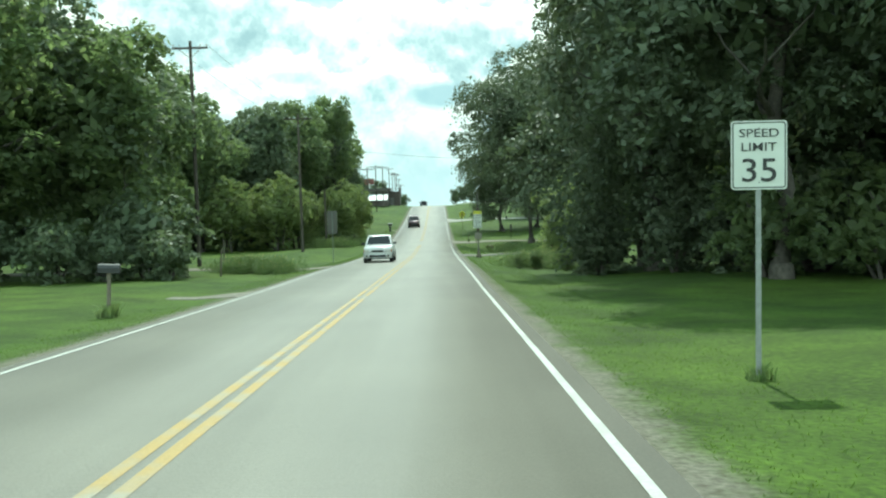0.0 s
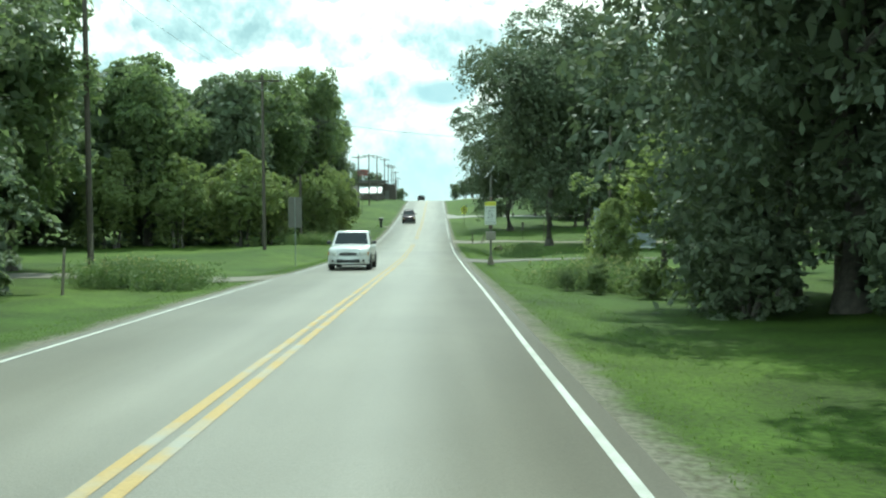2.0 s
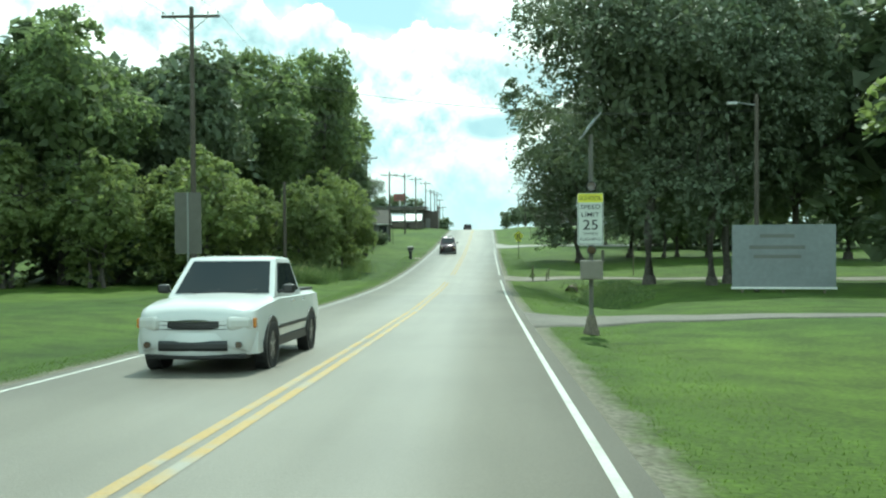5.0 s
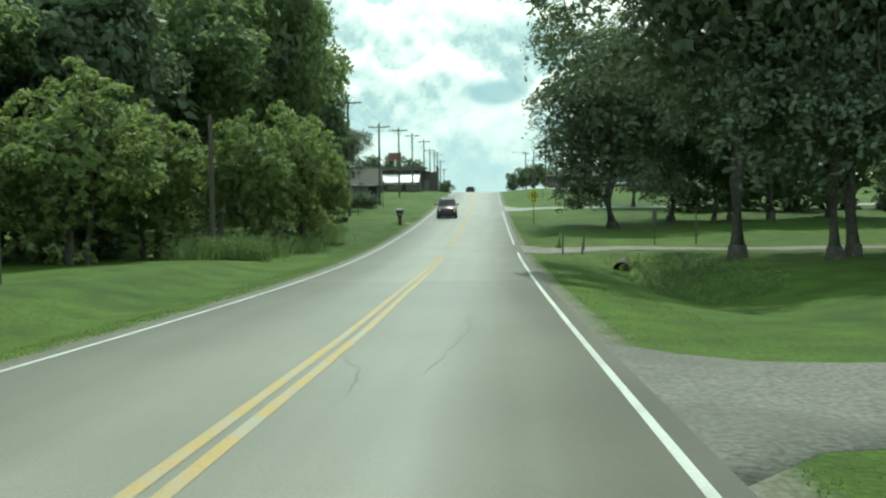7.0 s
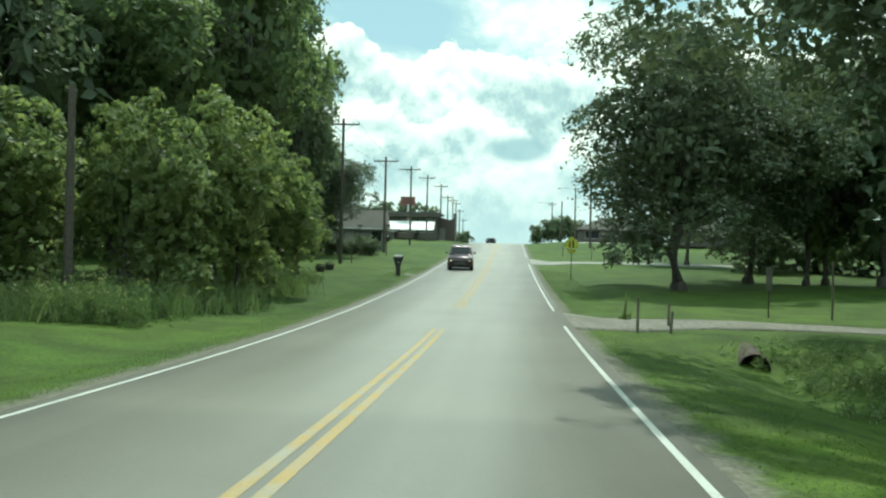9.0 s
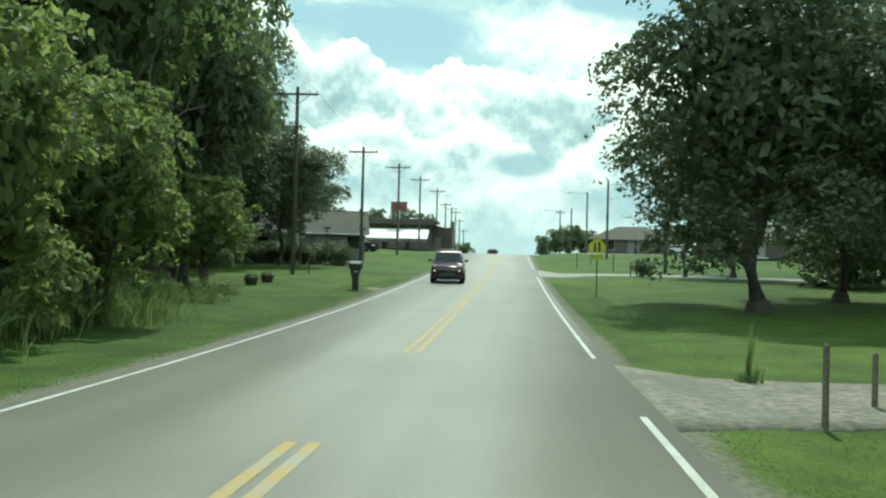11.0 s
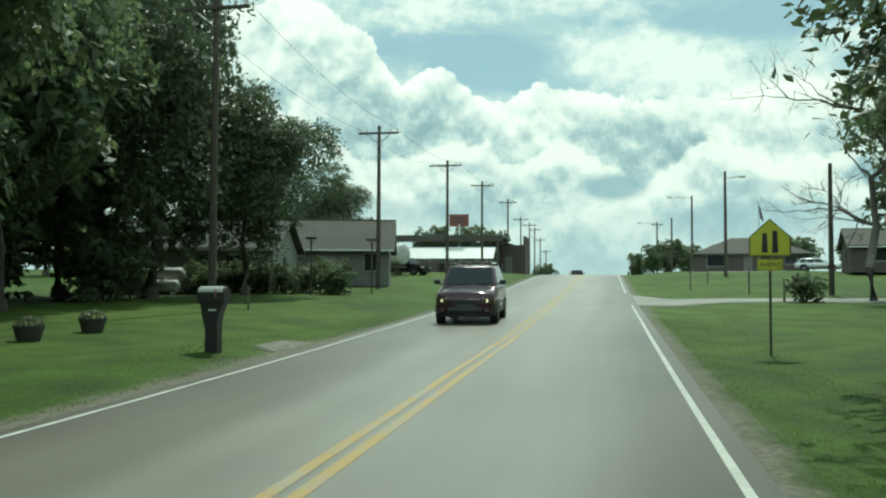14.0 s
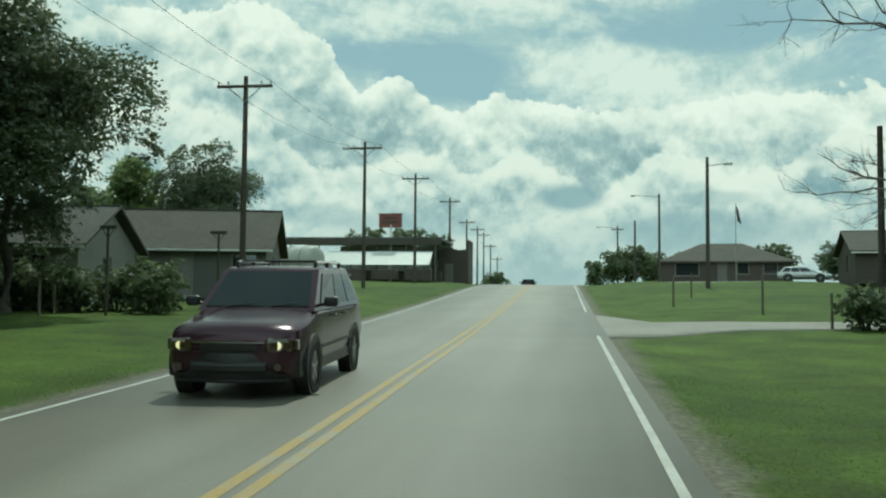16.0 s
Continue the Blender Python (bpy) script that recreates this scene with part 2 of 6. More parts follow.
def grass_material(name="mown_grass", dirt_to=0.0):
    """Mown grass; with dirt_to, bare gritty soil up to about that distance from the road's middle."""
    m = bpy.data.materials.new(name)
    m.use_nodes = True
    n, l = m.node_tree.nodes, m.node_tree.links
    b = n["Principled BSDF"]
    b.inputs["Roughness"].default_value = 0.85
    b.inputs["Specular IOR Level"].default_value = 0.2
    tc = n.new("ShaderNodeTexCoord")
    layers = []
    for sc, det in ((0.09, 3), (0.7, 5), (14.0, 5)):
        t = n.new("ShaderNodeTexNoise")
        t.inputs["Scale"].default_value, t.inputs["Detail"].default_value = sc, det
        l.new(tc.outputs["Object"], t.inputs["Vector"])
        layers.append(t)
    ramps = []
    for t, lo, hi in zip(layers, (0.35, 0.3, 0.3), (0.65, 0.7, 0.7)):
        k = n.new("ShaderNodeMapRange")
        k.inputs[1].default_value, k.inputs[2].default_value = lo, hi
        l.new(t.outputs["Fac"], k.inputs[0])
        ramps.append(k)
    c1 = n.new("ShaderNodeMixRGB")
    c1.inputs[1].default_value, c1.inputs[2].default_value = (0.037, 0.067, 0.0075, 1), (0.061, 0.096, 0.0105, 1)
    l.new(ramps[0].outputs[0], c1.inputs[0])
    c2 = n.new("ShaderNodeMixRGB")
    c2.blend_type = "OVERLAY"
    c2.inputs[0].default_value = 0.34
    l.new(c1.outputs[0], c2.inputs[1])
    l.new(ramps[1].outputs[0], c2.inputs[2])
    c3 = n.new("ShaderNodeMixRGB")
    c3.blend_type = "OVERLAY"
    c3.inputs[0].default_value = 0.4
    l.new(c2.outputs[0], c3.inputs[1])
    l.new(ramps[2].outputs[0], c3.inputs[2])
    last = c3
    if dirt_to:
        sx, off = n.new("ShaderNodeSeparateXYZ"), n.new("ShaderNodeMath")
        l.new(tc.outputs["Object"], sx.inputs[0])
        off.operation = "ABSOLUTE"
        l.new(sx.outputs[0], off.inputs[0])
        wob = n.new("ShaderNodeTexNoise")
        wob.inputs["Scale"].default_value, wob.inputs["Detail"].default_value, wob.inputs["Roughness"].default_value = 1.1, 8, 0.7
        l.new(tc.outputs["Object"], wob.inputs["Vector"])
        sway = n.new("ShaderNodeMath")
        sway.operation = "MULTIPLY_ADD"
        sway.inputs[1].default_value = 1.3
        l.new(wob.outputs["Fac"], sway.inputs[0])
        l.new(off.outputs[0], sway.inputs[2])
        bare = n.new("ShaderNodeMapRange")
        bare.interpolation_type = "SMOOTHSTEP"
        bare.inputs[1].default_value, bare.inputs[2].default_value = dirt_to + 0.42, dirt_to + 1.0
        bare.inputs[3].default_value, bare.inputs[4].default_value = 0.92, 0.0
        l.new(sway.outputs[0], bare.inputs[0])
        soil = n.new("ShaderNodeMixRGB")
        soil.inputs[1].default_value, soil.inputs[2].default_value = (0.085, 0.076, 0.056, 1), (0.20, 0.185, 0.15, 1)
        l.new(ramps[2].outputs[0], soil.inputs[0])
        last = n.new("ShaderNodeMixRGB")
        l.new(bare.outputs[0], last.inputs[0])
        l.new(c3.outputs[0], last.inputs[1])
        l.new(soil.outputs[0], last.inputs[2])
    l.new(last.outputs[0], b.inputs["Base Color"])
    bp = n.new("ShaderNodeBump")
    bp.inputs["Strength"].default_value, bp.inputs["Distance"].default_value = 0.55, 0.04
    l.new(layers[2].outputs["Fac"], bp.inputs["Height"])
    l.new(bp.outputs[0], b.inputs["Normal"])
    return m


def asphalt_material():
    m = bpy.data.materials.new("worn_asphalt")
    m.use_nodes = True
    n, l = m.node_tree.nodes, m.node_tree.links
    b = n["Principled BSDF"]
    b.inputs["Roughness"].default_value = 0.46
    b.inputs["Specular IOR Level"].default_value = 0.6
    tc = n.new("ShaderNodeTexCoord")
    mp = n.new("ShaderNodeMapping")
    mp.inputs["Scale"].default_value = (1.4, 0.05, 1)
    l.new(tc.outputs["Object"], mp.inputs["Vector"])
    streak, blot, grit = n.new("ShaderNodeTexNoise"), n.new("ShaderNodeTexNoise"), n.new("ShaderNodeTexNoise")
    for t, sc, det in ((streak, 1.0, 4), (blot, 0.25, 5), (grit, 45.0, 3)):
        t.inputs["Scale"].default_value, t.inputs["Detail"].default_value = sc, det
    l.new(mp.outputs[0], streak.inputs["Vector"])
    l.new(tc.outputs["Object"], blot.inputs["Vector"])
    l.new(tc.outputs["Object"], grit.inputs["Vector"])
    base = n.new("ShaderNodeMixRGB")
    base.inputs[1].default_value, base.inputs[2].default_value = (0.158, 0.146, 0.118, 1), (0.190, 0.176, 0.145, 1)
    k = n.new("ShaderNodeMapRange")
    k.inputs[1].default_value, k.inputs[2].default_value = 0.35, 0.65
    l.new(streak.outputs["Fac"], k.inputs[0])
    l.new(k.outputs[0], base.inputs[0])
    # two darker tyre-polished bands a lane
    sx = n.new("ShaderNodeSeparateXYZ")
    l.new(tc.outputs["Object"], sx.inputs[0])
    ab = n.new("ShaderNodeMath")
    ab.operation = "ABSOLUTE"
    l.new(sx.outputs[0], ab.inputs[0])
    sub = n.new("ShaderNodeMath")
    sub.operation = "SUBTRACT"
    sub.inputs[1].default_value = 1.75
    l.new(ab.outputs[0], sub.inputs[0])
    ab2 = n.new("ShaderNodeMath")
    ab2.operation = "ABSOLUTE"
    l.new(sub.outputs[0], ab2.inputs[0])
    band = n.new("ShaderNodeMapRange")
    band.interpolation_type = "SMOOTHSTEP"
    band.inputs[1].default_value, band.inputs[2].default_value, band.inputs[3].default_value, band.inputs[4].default_value = 0.05, 0.85, 0.13, 0.0
    l.new(ab2.outputs[0], band.inputs[0])
    c2 = n.new("ShaderNodeMixRGB")
    c2.blend_type = "MULTIPLY"
    l.new(band.outputs[0], c2.inputs[0])
    l.new(base.outputs[0], c2.inputs[1])
    c2.inputs[2].default_value = (0.55, 0.55, 0.55, 1)
    # a darker stretch that begins gradually and ends within a metre
    begins, ends = n.new("ShaderNodeMapRange"), n.new("ShaderNodeMapRange")
    for k, y0, y1, a, b_ in ((begins, 76, 84, 0.0, 0.6), (ends, 89.6, 90.6, 1.0, 0.0)):
        k.interpolation_type = "SMOOTHSTEP"
        for q, val in enumerate((y0, y1, a, b_)):
            k.inputs[q + 1].default_value = val
        l.new(sx.outputs[1], k.inputs[0])
    dark_span = n.new("ShaderNodeMath")
    dark_span.operation = "MULTIPLY"
    l.new(begins.outputs[0], dark_span.inputs[0])
    l.new(ends.outputs[0], dark_span.inputs[1])
    darkened = n.new("ShaderNodeMixRGB")
    darkened.blend_type = "MULTIPLY"
    darkened.inputs[2].default_value = (0.74, 0.75, 0.77, 1)
    l.new(dark_span.outputs[0], darkened.inputs[0])
    l.new(c2.outputs[0], darkened.inputs[1])
    c3 = n.new("ShaderNodeMixRGB")
    c3.blend_type = "OVERLAY"
    c3.inputs[0].default_value = 0.3
    l.new(darkened.outputs[0], c3.inputs[1])
    l.new(blot.outputs["Fac"], c3.inputs[2])
    c4 = n.new("ShaderNodeMixRGB")
    c4.blend_type = "OVERLAY"
    c4.inputs[0].default_value = 0.35
    l.new(c3.outputs[0], c4.inputs[1])
    l.new(grit.outputs["Fac"], c4.inputs[2])
    l.new(c4.outputs[0], b.inputs["Base Color"])
    bp = n.new("ShaderNodeBump")
    bp.inputs["Strength"].default_value, bp.inputs["Distance"].default_value = 0.35, 0.01
    l.new(grit.outputs["Fac"], bp.inputs["Height"])
    l.new(bp.outputs[0], b.inputs["Normal"])
    return m


def paint_line_material(name, colour, worn):
    """Road paint, worn through to the asphalt in patches."""
    m = material(name, colour, 0.65, grain=30, vary=0.12, stain=worn, stain_scale=1.6, tint=(0.26, 0.26, 0.23), bump=0.1)
    return m


GRASS, ASPHALT = grass_material(), asphalt_material()
VERGE = grass_material("gritty_verge", 4.05)
YELLOW_PAINT = paint_line_material("yellow_road_paint", (0.345, 0.238, 0.085), 0.9)
WHITE_PAINT = paint_line_material("white_road_paint", (0.44, 0.44, 0.40), 0.6)
GRAVEL = material("gravel", (0.175, 0.16, 0.128), 0.9, grain=7, vary=0.5, stain=0.75, stain_scale=0.7, bump=0.8, tint=(0.105, 0.10, 0.07))
OLD_ASPHALT = material("patched_asphalt", (0.135, 0.125, 0.105), 0.9, grain=14, vary=0.45, stain=0.7, bump=0.4)
DRIVE_GREY = material("weathered_concrete", (0.25, 0.24, 0.21), 0.85, grain=9, vary=0.2, stain=0.5, stain_scale=0.5, bump=0.25)
CONCRETE = material("concrete", (0.42, 0.41, 0.37), 0.85, grain=12, vary=0.15, stain=0.4, bump=0.2)
BARK = material("bark", (0.075, 0.066, 0.055), 0.95, grain=9, vary=0.45, stain=0.4, stain_scale=2, bump=0.8)
PALE_BARK = material("dead_wood", (0.13, 0.115, 0.10), 0.95, grain=9, vary=0.35, stain=0.4, stain_scale=2, bump=0.6)
POLE_WOOD = material("creosoted_wood", (0.070, 0.058, 0.045), 0.9, grain=14, vary=0.35, stain=0.5, stain_scale=0.8, bump=0.4)
POST_WOOD = material("weathered_wood", (0.14, 0.12, 0.09), 0.9, grain=14, vary=0.3, stain=0.5, bump=0.4)
LEAF_DARK = leaf_material("dark_leaves", (0.080, 0.105, 0.062), (0.132, 0.162, 0.096), 0.4)
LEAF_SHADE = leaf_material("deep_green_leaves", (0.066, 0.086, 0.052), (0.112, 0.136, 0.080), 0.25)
LEAF_MID = leaf_material("mid_leaves", (0.088, 0.118, 0.060), (0.150, 0.186, 0.086), 0.6)
LEAF_LIGHT = leaf_material("light_leaves", (0.112, 0.142, 0.058), (0.190, 0.224, 0.090), 0.5)
LEAF_WEED = leaf_material("weed_leaves", (0.060, 0.105, 0.03), (0.17, 0.21, 0.09), 0.35)
SEED_HEADS = leaf_material("dry_grass", (0.16, 0.17, 0.07), (0.30, 0.28, 0.14), 0.3)
GRASS_BLADE = leaf_material("grass_blades", (0.060, 0.096, 0.020), (0.086, 0.130, 0.027), 0.6)
GALVANISED = material("galvanised_steel", (0.25, 0.26, 0.25), 0.55, 0.4, grain=20, vary=0.12, bump=0.05)
SIGN_WHITE = material("white_sign_sheeting", (0.52, 0.54, 0.50), 0.45, grain=6, vary=0.05, stain=0.25, stain_scale=3, tint=(0.42, 0.43, 0.39), bump=0.02)
SIGN_YELLOW = material("yellow_green_sheeting", (0.62, 0.60, 0.045), 0.45, grain=6, vary=0.06, stain=0.2, stain_scale=3, bump=0.02)
SIGN_BLACK = material("black_sign_print", (0.02, 0.02, 0.02), 0.5, grain=20, vary=0.2, bump=0)
SIGN_BACK = material("aluminium_sign_back", (0.115, 0.11, 0.095), 0.6, 0.2, grain=5, vary=0.1, stain=0.3, bump=0.03)
BLACK_PLASTIC = material("black_plastic", (0.018, 0.018, 0.018), 0.45, grain=20, vary=0.2, bump=0.05)
GREY_PLASTIC = material("grey_plastic", (0.36, 0.36, 0.34), 0.5, grain=20, vary=0.1, bump=0.05)
WIRE = material("cable_sheath", (0.02, 0.02, 0.02), 0.6, grain=5, vary=0.1, bump=0)
SOLAR = glass_material("solar_cells", (0.012, 0.016, 0.03), 0.1)
RUBBER = material("tyre_rubber", (0.015, 0.015, 0.015), 0.85, grain=30, vary=0.3, bump=0.2)
RIM = material("alloy_rim", (0.30, 0.30, 0.30), 0.3, 0.9, grain=10, vary=0.1, bump=0.02)
CHROME = material("chrome", (0.7, 0.7, 0.7), 0.12, 1.0, grain=4, vary=0.03, bump=0)
WHITE_CAR = material("white_car_paint", (0.56, 0.57, 0.56), 0.22, grain=3, vary=0.02, stain=0.15, stain_scale=1.5, tint=(0.6, 0.6, 0.56), bump=0)
PLUM_CAR = material("plum_car_paint", (0.050, 0.020, 0.032), 0.18, 0.35, grain=3, vary=0.05, stain=0.15, stain_scale=1.5, bump=0)
DARK_CAR = material("dark_car_paint", (0.014, 0.014, 0.016), 0.95, 0.0, grain=3, vary=0.05, bump=0, spec=0.04)
SILVER_CAR = material("silver_car_paint", (0.55, 0.56, 0.57), 0.25, 0.5, grain=3, vary=0.05, bump=0)
CAR_GLASS = glass_material("car_glass", (0.018, 0.023, 0.026), 0.06, 0.0)
LENS = glass_material("headlight_lens", (0.55, 0.55, 0.52), 0.08)
DARK_LENS = glass_material("dark_beacon_lens", (0.05, 0.03, 0.015), 0.15)
# glass with its sky reflection taken out, for the distant car
DULL_GLASS = material("matt_dark_glass", (0.012, 0.014, 0.016), 0.9, bump=0, spec=0.04)
TAR = material("tar_crack", (0.13, 0.122, 0.104), 0.5, grain=30, vary=0.3, bump=0.1)
AMBER = glass_material("amber_lens", (0.45, 0.16, 0.02), 0.1)
LIT_LENS = lamp_material("lit_headlight", (1.0, 0.82, 0.45), 1.2)
PANE = glass_material("window_pane", (0.02, 0.025, 0.028), 0.04)
SIDING_GREY = material("grey_siding", (0.13, 0.128, 0.118), 0.7, grain=6, vary=0.08, stain=0.3, bump=0.1)
BOARD_GREY = material("pale_grey_board", (0.18, 0.195, 0.20), 0.7, grain=5, vary=0.08, stain=0.35, stain_scale=0.7, bump=0.05)
SIDING_PALE = material("pale_siding", (0.22, 0.215, 0.20), 0.7, grain=6, vary=0.08, stain=0.35, bump=0.1)
SIDING_BEIGE = material("beige_siding", (0.18, 0.165, 0.135), 0.7, grain=6, vary=0.08, stain=0.35, bump=0.1)
SIDING_WHITE = material("white_siding", (0.66, 0.66, 0.63), 0.65, grain=6, vary=0.06, stain=0.3, bump=0.1)
BRICK = material("brown_brick", (0.070, 0.058, 0.050), 0.9, grain=9, vary=0.3, stain=0.4, bump=0.3)
SHINGLE_GREY = material("grey_shingles", (0.075, 0.073, 0.066), 0.9, grain=8, vary=0.25, stain=0.4, bump=0.4)
SHINGLE_BROWN = material("brown_shingles", (0.062, 0.056, 0.045), 0.9, grain=8, vary=0.25, stain=0.4, bump=0.4)
METAL_ROOF = material("dark_metal_roof", (0.06, 0.075, 0.075), 0.5, 0.3, grain=4, vary=0.15, stain=0.3, bump=0.1)
WHITE_METAL = material("white_metal_sheet", (0.52, 0.53, 0.51), 0.5, grain=4, vary=0.05, stain=0.2, bump=0.05)
TANK_PAINT = material("tank_paint", (0.40, 0.40, 0.37), 0.5, grain=5, vary=0.08, stain=0.4, stain_scale=2, bump=0.05)
RED_BOARD = material("faded_red_board", (0.17, 0.055, 0.045), 0.7, grain=5, vary=0.15, stain=0.4, bump=0.05)
RUST = material("rusted_steel", (0.085, 0.060, 0.045), 0.85, 0.2, grain=12, vary=0.4, stain=0.5, stain_scale=3, bump=0.3)
TERRACOTTA = material("dark_planter", (0.05, 0.045, 0.04), 0.8, grain=12, vary=0.3, bump=0.2)
FLOWER = leaf_material("flowers", (0.30, 0.16, 0.16), (0.42, 0.36, 0.30), 0.3)
FLAG_CLOTH = leaf_material("flag_cloth", (0.05, 0.025, 0.03), (0.07, 0.06, 0.075), 0.15)


# ---- helpers for building ----
def box_into(bm, size, m=None, bevel=0.0):
    made = bmesh.ops.create_cube(bm, size=1.0, matrix=(m or Matrix()) @ Matrix.Diagonal((*size, 1)))
    if bevel:
        edges = list({e for v in made["verts"] for e in v.link_edges})
        bmesh.ops.bevel(bm, geom=edges, offset=bevel, segments=2, affect="EDGES", profile=0.5)
    return bm


def box(size, m=None, bevel=0.0):
    return box_into(bmesh.new(), size, m, bevel)


def rod_into(bm, a, b, r1, r2=None, sides=10, caps=True):
    a, b = Vector(a), Vector(b)
    d = b - a
    m = Matrix.Translation((a + b) / 2) @ d.to_track_quat("Z", "Y").to_matrix().to_4x4()
    bmesh.ops.create_cone(bm, cap_ends=caps, segments=sides, radius1=r1, radius2=r1 if r2 is None else r2, depth=d.length, matrix=m)
    return bm


def rod(a, b, r1, r2=None, sides=10):
    return rod_into(bmesh.new(), a, b, r1, r2, sides)


def prism(outline, depth, axis="y"):
    """A flat outline of (x, z) pairs, thickened along y, its front on y = 0."""
    bm = bmesh.new()
    front = [bm.verts.new((x, 0, z)) for x, z in outline]
    back = [bm.verts.new((x, depth, z)) for x, z in outline]
    bm.faces.new(front)
    bm.faces.new(back[::-1])
    for i in range(len(front)):
        j = (i + 1) % len(front)
        bm.faces.new((front[j], front[i], back[i], back[j]))
    bmesh.ops.recalc_face_normals(bm, faces=bm.faces)
    return bm


def rounded(w, h, r, n=4):
    pts = []
    for cx, cz, a0 in ((w / 2 - r, h / 2 - r, 0), (-w / 2 + r, h / 2 - r, 90), (-w / 2 + r, -h / 2 + r, 180), (w / 2 - r, -h / 2 + r, 270)):
        for i in range(n + 1):
            a = radians(a0 + 90 * i / n)
            pts.append((cx + r * math.cos(a), cz + r * math.sin(a)))
    return pts


def loft(rings, close=True):
    """A skin over rings of equally many points."""
    bm = bmesh.new()
    rows = [[bm.verts.new(p) for p in ring] for ring in rings]
    k = len(rows[0])
    for r0, r1 in zip(rows, rows[1:]):
        for i in range(k):
            bm.faces.new((r0[i], r0[(i + 1) % k], r1[(i + 1) % k], r1[i]))
    if close:
        bm.faces.new(rows[0][::-1])
        bm.faces.new(rows[-1])
    bmesh.ops.recalc_face_normals(bm, faces=bm.faces)
    return bm


def smooth(me, on=True):
    me.polygons.foreach_set("use_smooth", [on] * len(me.polygons))


def part(name, bm, mat, parent, label="", m=None, soft=False):
    me = bpy.data.meshes.new(name)
    bm.to_mesh(me)
    bm.free()
    me.materials.append(mat)
    if soft:
        smooth(me)
    ob = new(name, me)
    ob.parent = parent
    if m is not None:
        ob.matrix_basis = m
    if label:
        tagged(ob, label)
    return ob


def thing(name, label, category, m=None, group="", kind=""):
    ob = new(name)
    ob.empty_display_size = 0.2
    if m is not None:
        ob.matrix_basis = m
    return tagged(ob, label, category, group, kind)


def solid(name, bm, mat, label, category, m=None, group="", kind="", soft=False):
    ob = part(name, bm, mat, None, "", m, soft)
    return tagged(ob, label, category, group, kind)


def raw_mesh(name, verts, faces, mat):
    """A mesh from arrays: verts (n, 3), faces (k, 3 or 4)."""
    me = bpy.data.meshes.new(name)
    verts, faces = np.asarray(verts, np.float32), np.asarray(faces, np.int32)
    side = faces.shape[1]
    me.vertices.add(len(verts))
    me.vertices.foreach_set("co", verts.ravel())
    me.loops.add(faces.size)
    me.loops.foreach_set("vertex_index", faces.ravel())
    me.polygons.add(len(faces))
    me.polygons.foreach_set("loop_start", np.arange(0, faces.size, side, dtype=np.int32))
    me.update(calc_edges=True)
    me.validate()
    me.materials.append(mat)
    return me


# ---- lie of the land ----
# height of the road's middle every 10 m, from 10 m behind the start
RISE = [0.35, 0.0, -0.35, -0.73, -1.1, -1.43, -1.79, -2.17, -2.51, -2.83, -3.08, -3.22, -3.21, -3.08, -2.88, -2.6, -2.27, -1.93, -1.53, -1.07, -0.58, -0.1]
PROFILE = RISE + [0.26, 0.44, 0.50, 0.46, 0.32, 0.06, -0.4, -1.0, -1.8, -2.8, -4.0]
LAND = RISE + [0.36, 0.72, 0.96, 1.06, 1.0, 0.82, 0.6, 0.3, -0.2, -1.0, -2.2]


def along(knots, y):
    s = (y + 10) / 10
    last = len(knots) - 1
    if s < 0:
        return knots[0] + s * (knots[1] - knots[0])
    if s >= last:
        return knots[last] + max(-32.0, (s - last) * -1.3)
    i = int(s)
    a = s - i
    p0, p1, p2, p3 = knots[max(i - 1, 0)], knots[i], knots[i + 1], knots[min(i + 2, last)]
    return 0.5 * (2 * p1 + (p2 - p0) * a + (2 * p0 - 5 * p1 + 4 * p2 - p3) * a * a + (3 * p1 - p0 - 3 * p2 + p3) * a ** 3)


def road_z(y):
    return along(PROFILE, y)


def bell(v, mid, width):
    return math.exp(-((v - mid) / width) ** 2)


def gate(v, at, width):
    return 1 / (1 + math.exp(max(-40, min(40, (at - v) / width))))


def land_z(x, y):
    """Ground beside the road: level with it, shallow ditches, low banks, gentle waves."""
    r, g = road_z(y), along(LAND, y)
    off = max(0.0, abs(x) - 4.0)
    t = min(1.0, off / 6.0)
    z = r + (g - r) * t
    if off > 0:
        z += 0.10 * noise.noise((x * 0.11, y * 0.09, 3.1)) * t * 2
        z -= 0.10 * bell(abs(x), 5.6, 1.2)
        if x > 0:
            z -= 0.75 * bell(x, 8.3, 1.9) * gate(y, 83, 3) * gate(-y, -103, 1.2)
            z -= 0.35 * bell(x, 8.6, 2.0) * bell(y, 51, 12)
            z += 0.25 * t * bell(y, 195, 25)
        else:
            z += 0.35 * bell(x, -10.5, 4.0) * bell(y, 87, 12)
            z -= 0.30 * bell(x, -6.4, 1.5) * bell(y, 83, 18)
            z += 0.2 * t * bell(y, 150, 30)
            z += 0.28 * bell(x, -5.6, 1.3) * bell(y, 136, 5)
        if abs(x) > 40:
            z += (abs(x) - 40) * 0.01
    return z


XS = [-900, -400, -220, -140, -100, -75, -58, -46, -38, -32, -27, -23, -20, -17.5, -15.5, -14, -12.5, -11.2, -10, -9, -8, -7.2, -6.5, -5.9, -5.3, -4.8, -4.4, -4.05, -3.7, -1.8, 0]
XS = XS + [-x for x in XS[:-1]][::-1]
YS = [-300, -150, -90] + [-60 + 2 * i for i in range(180)] + [310, 330, 360, 400, 460, 560, 700, 1000, 1500, 2400]


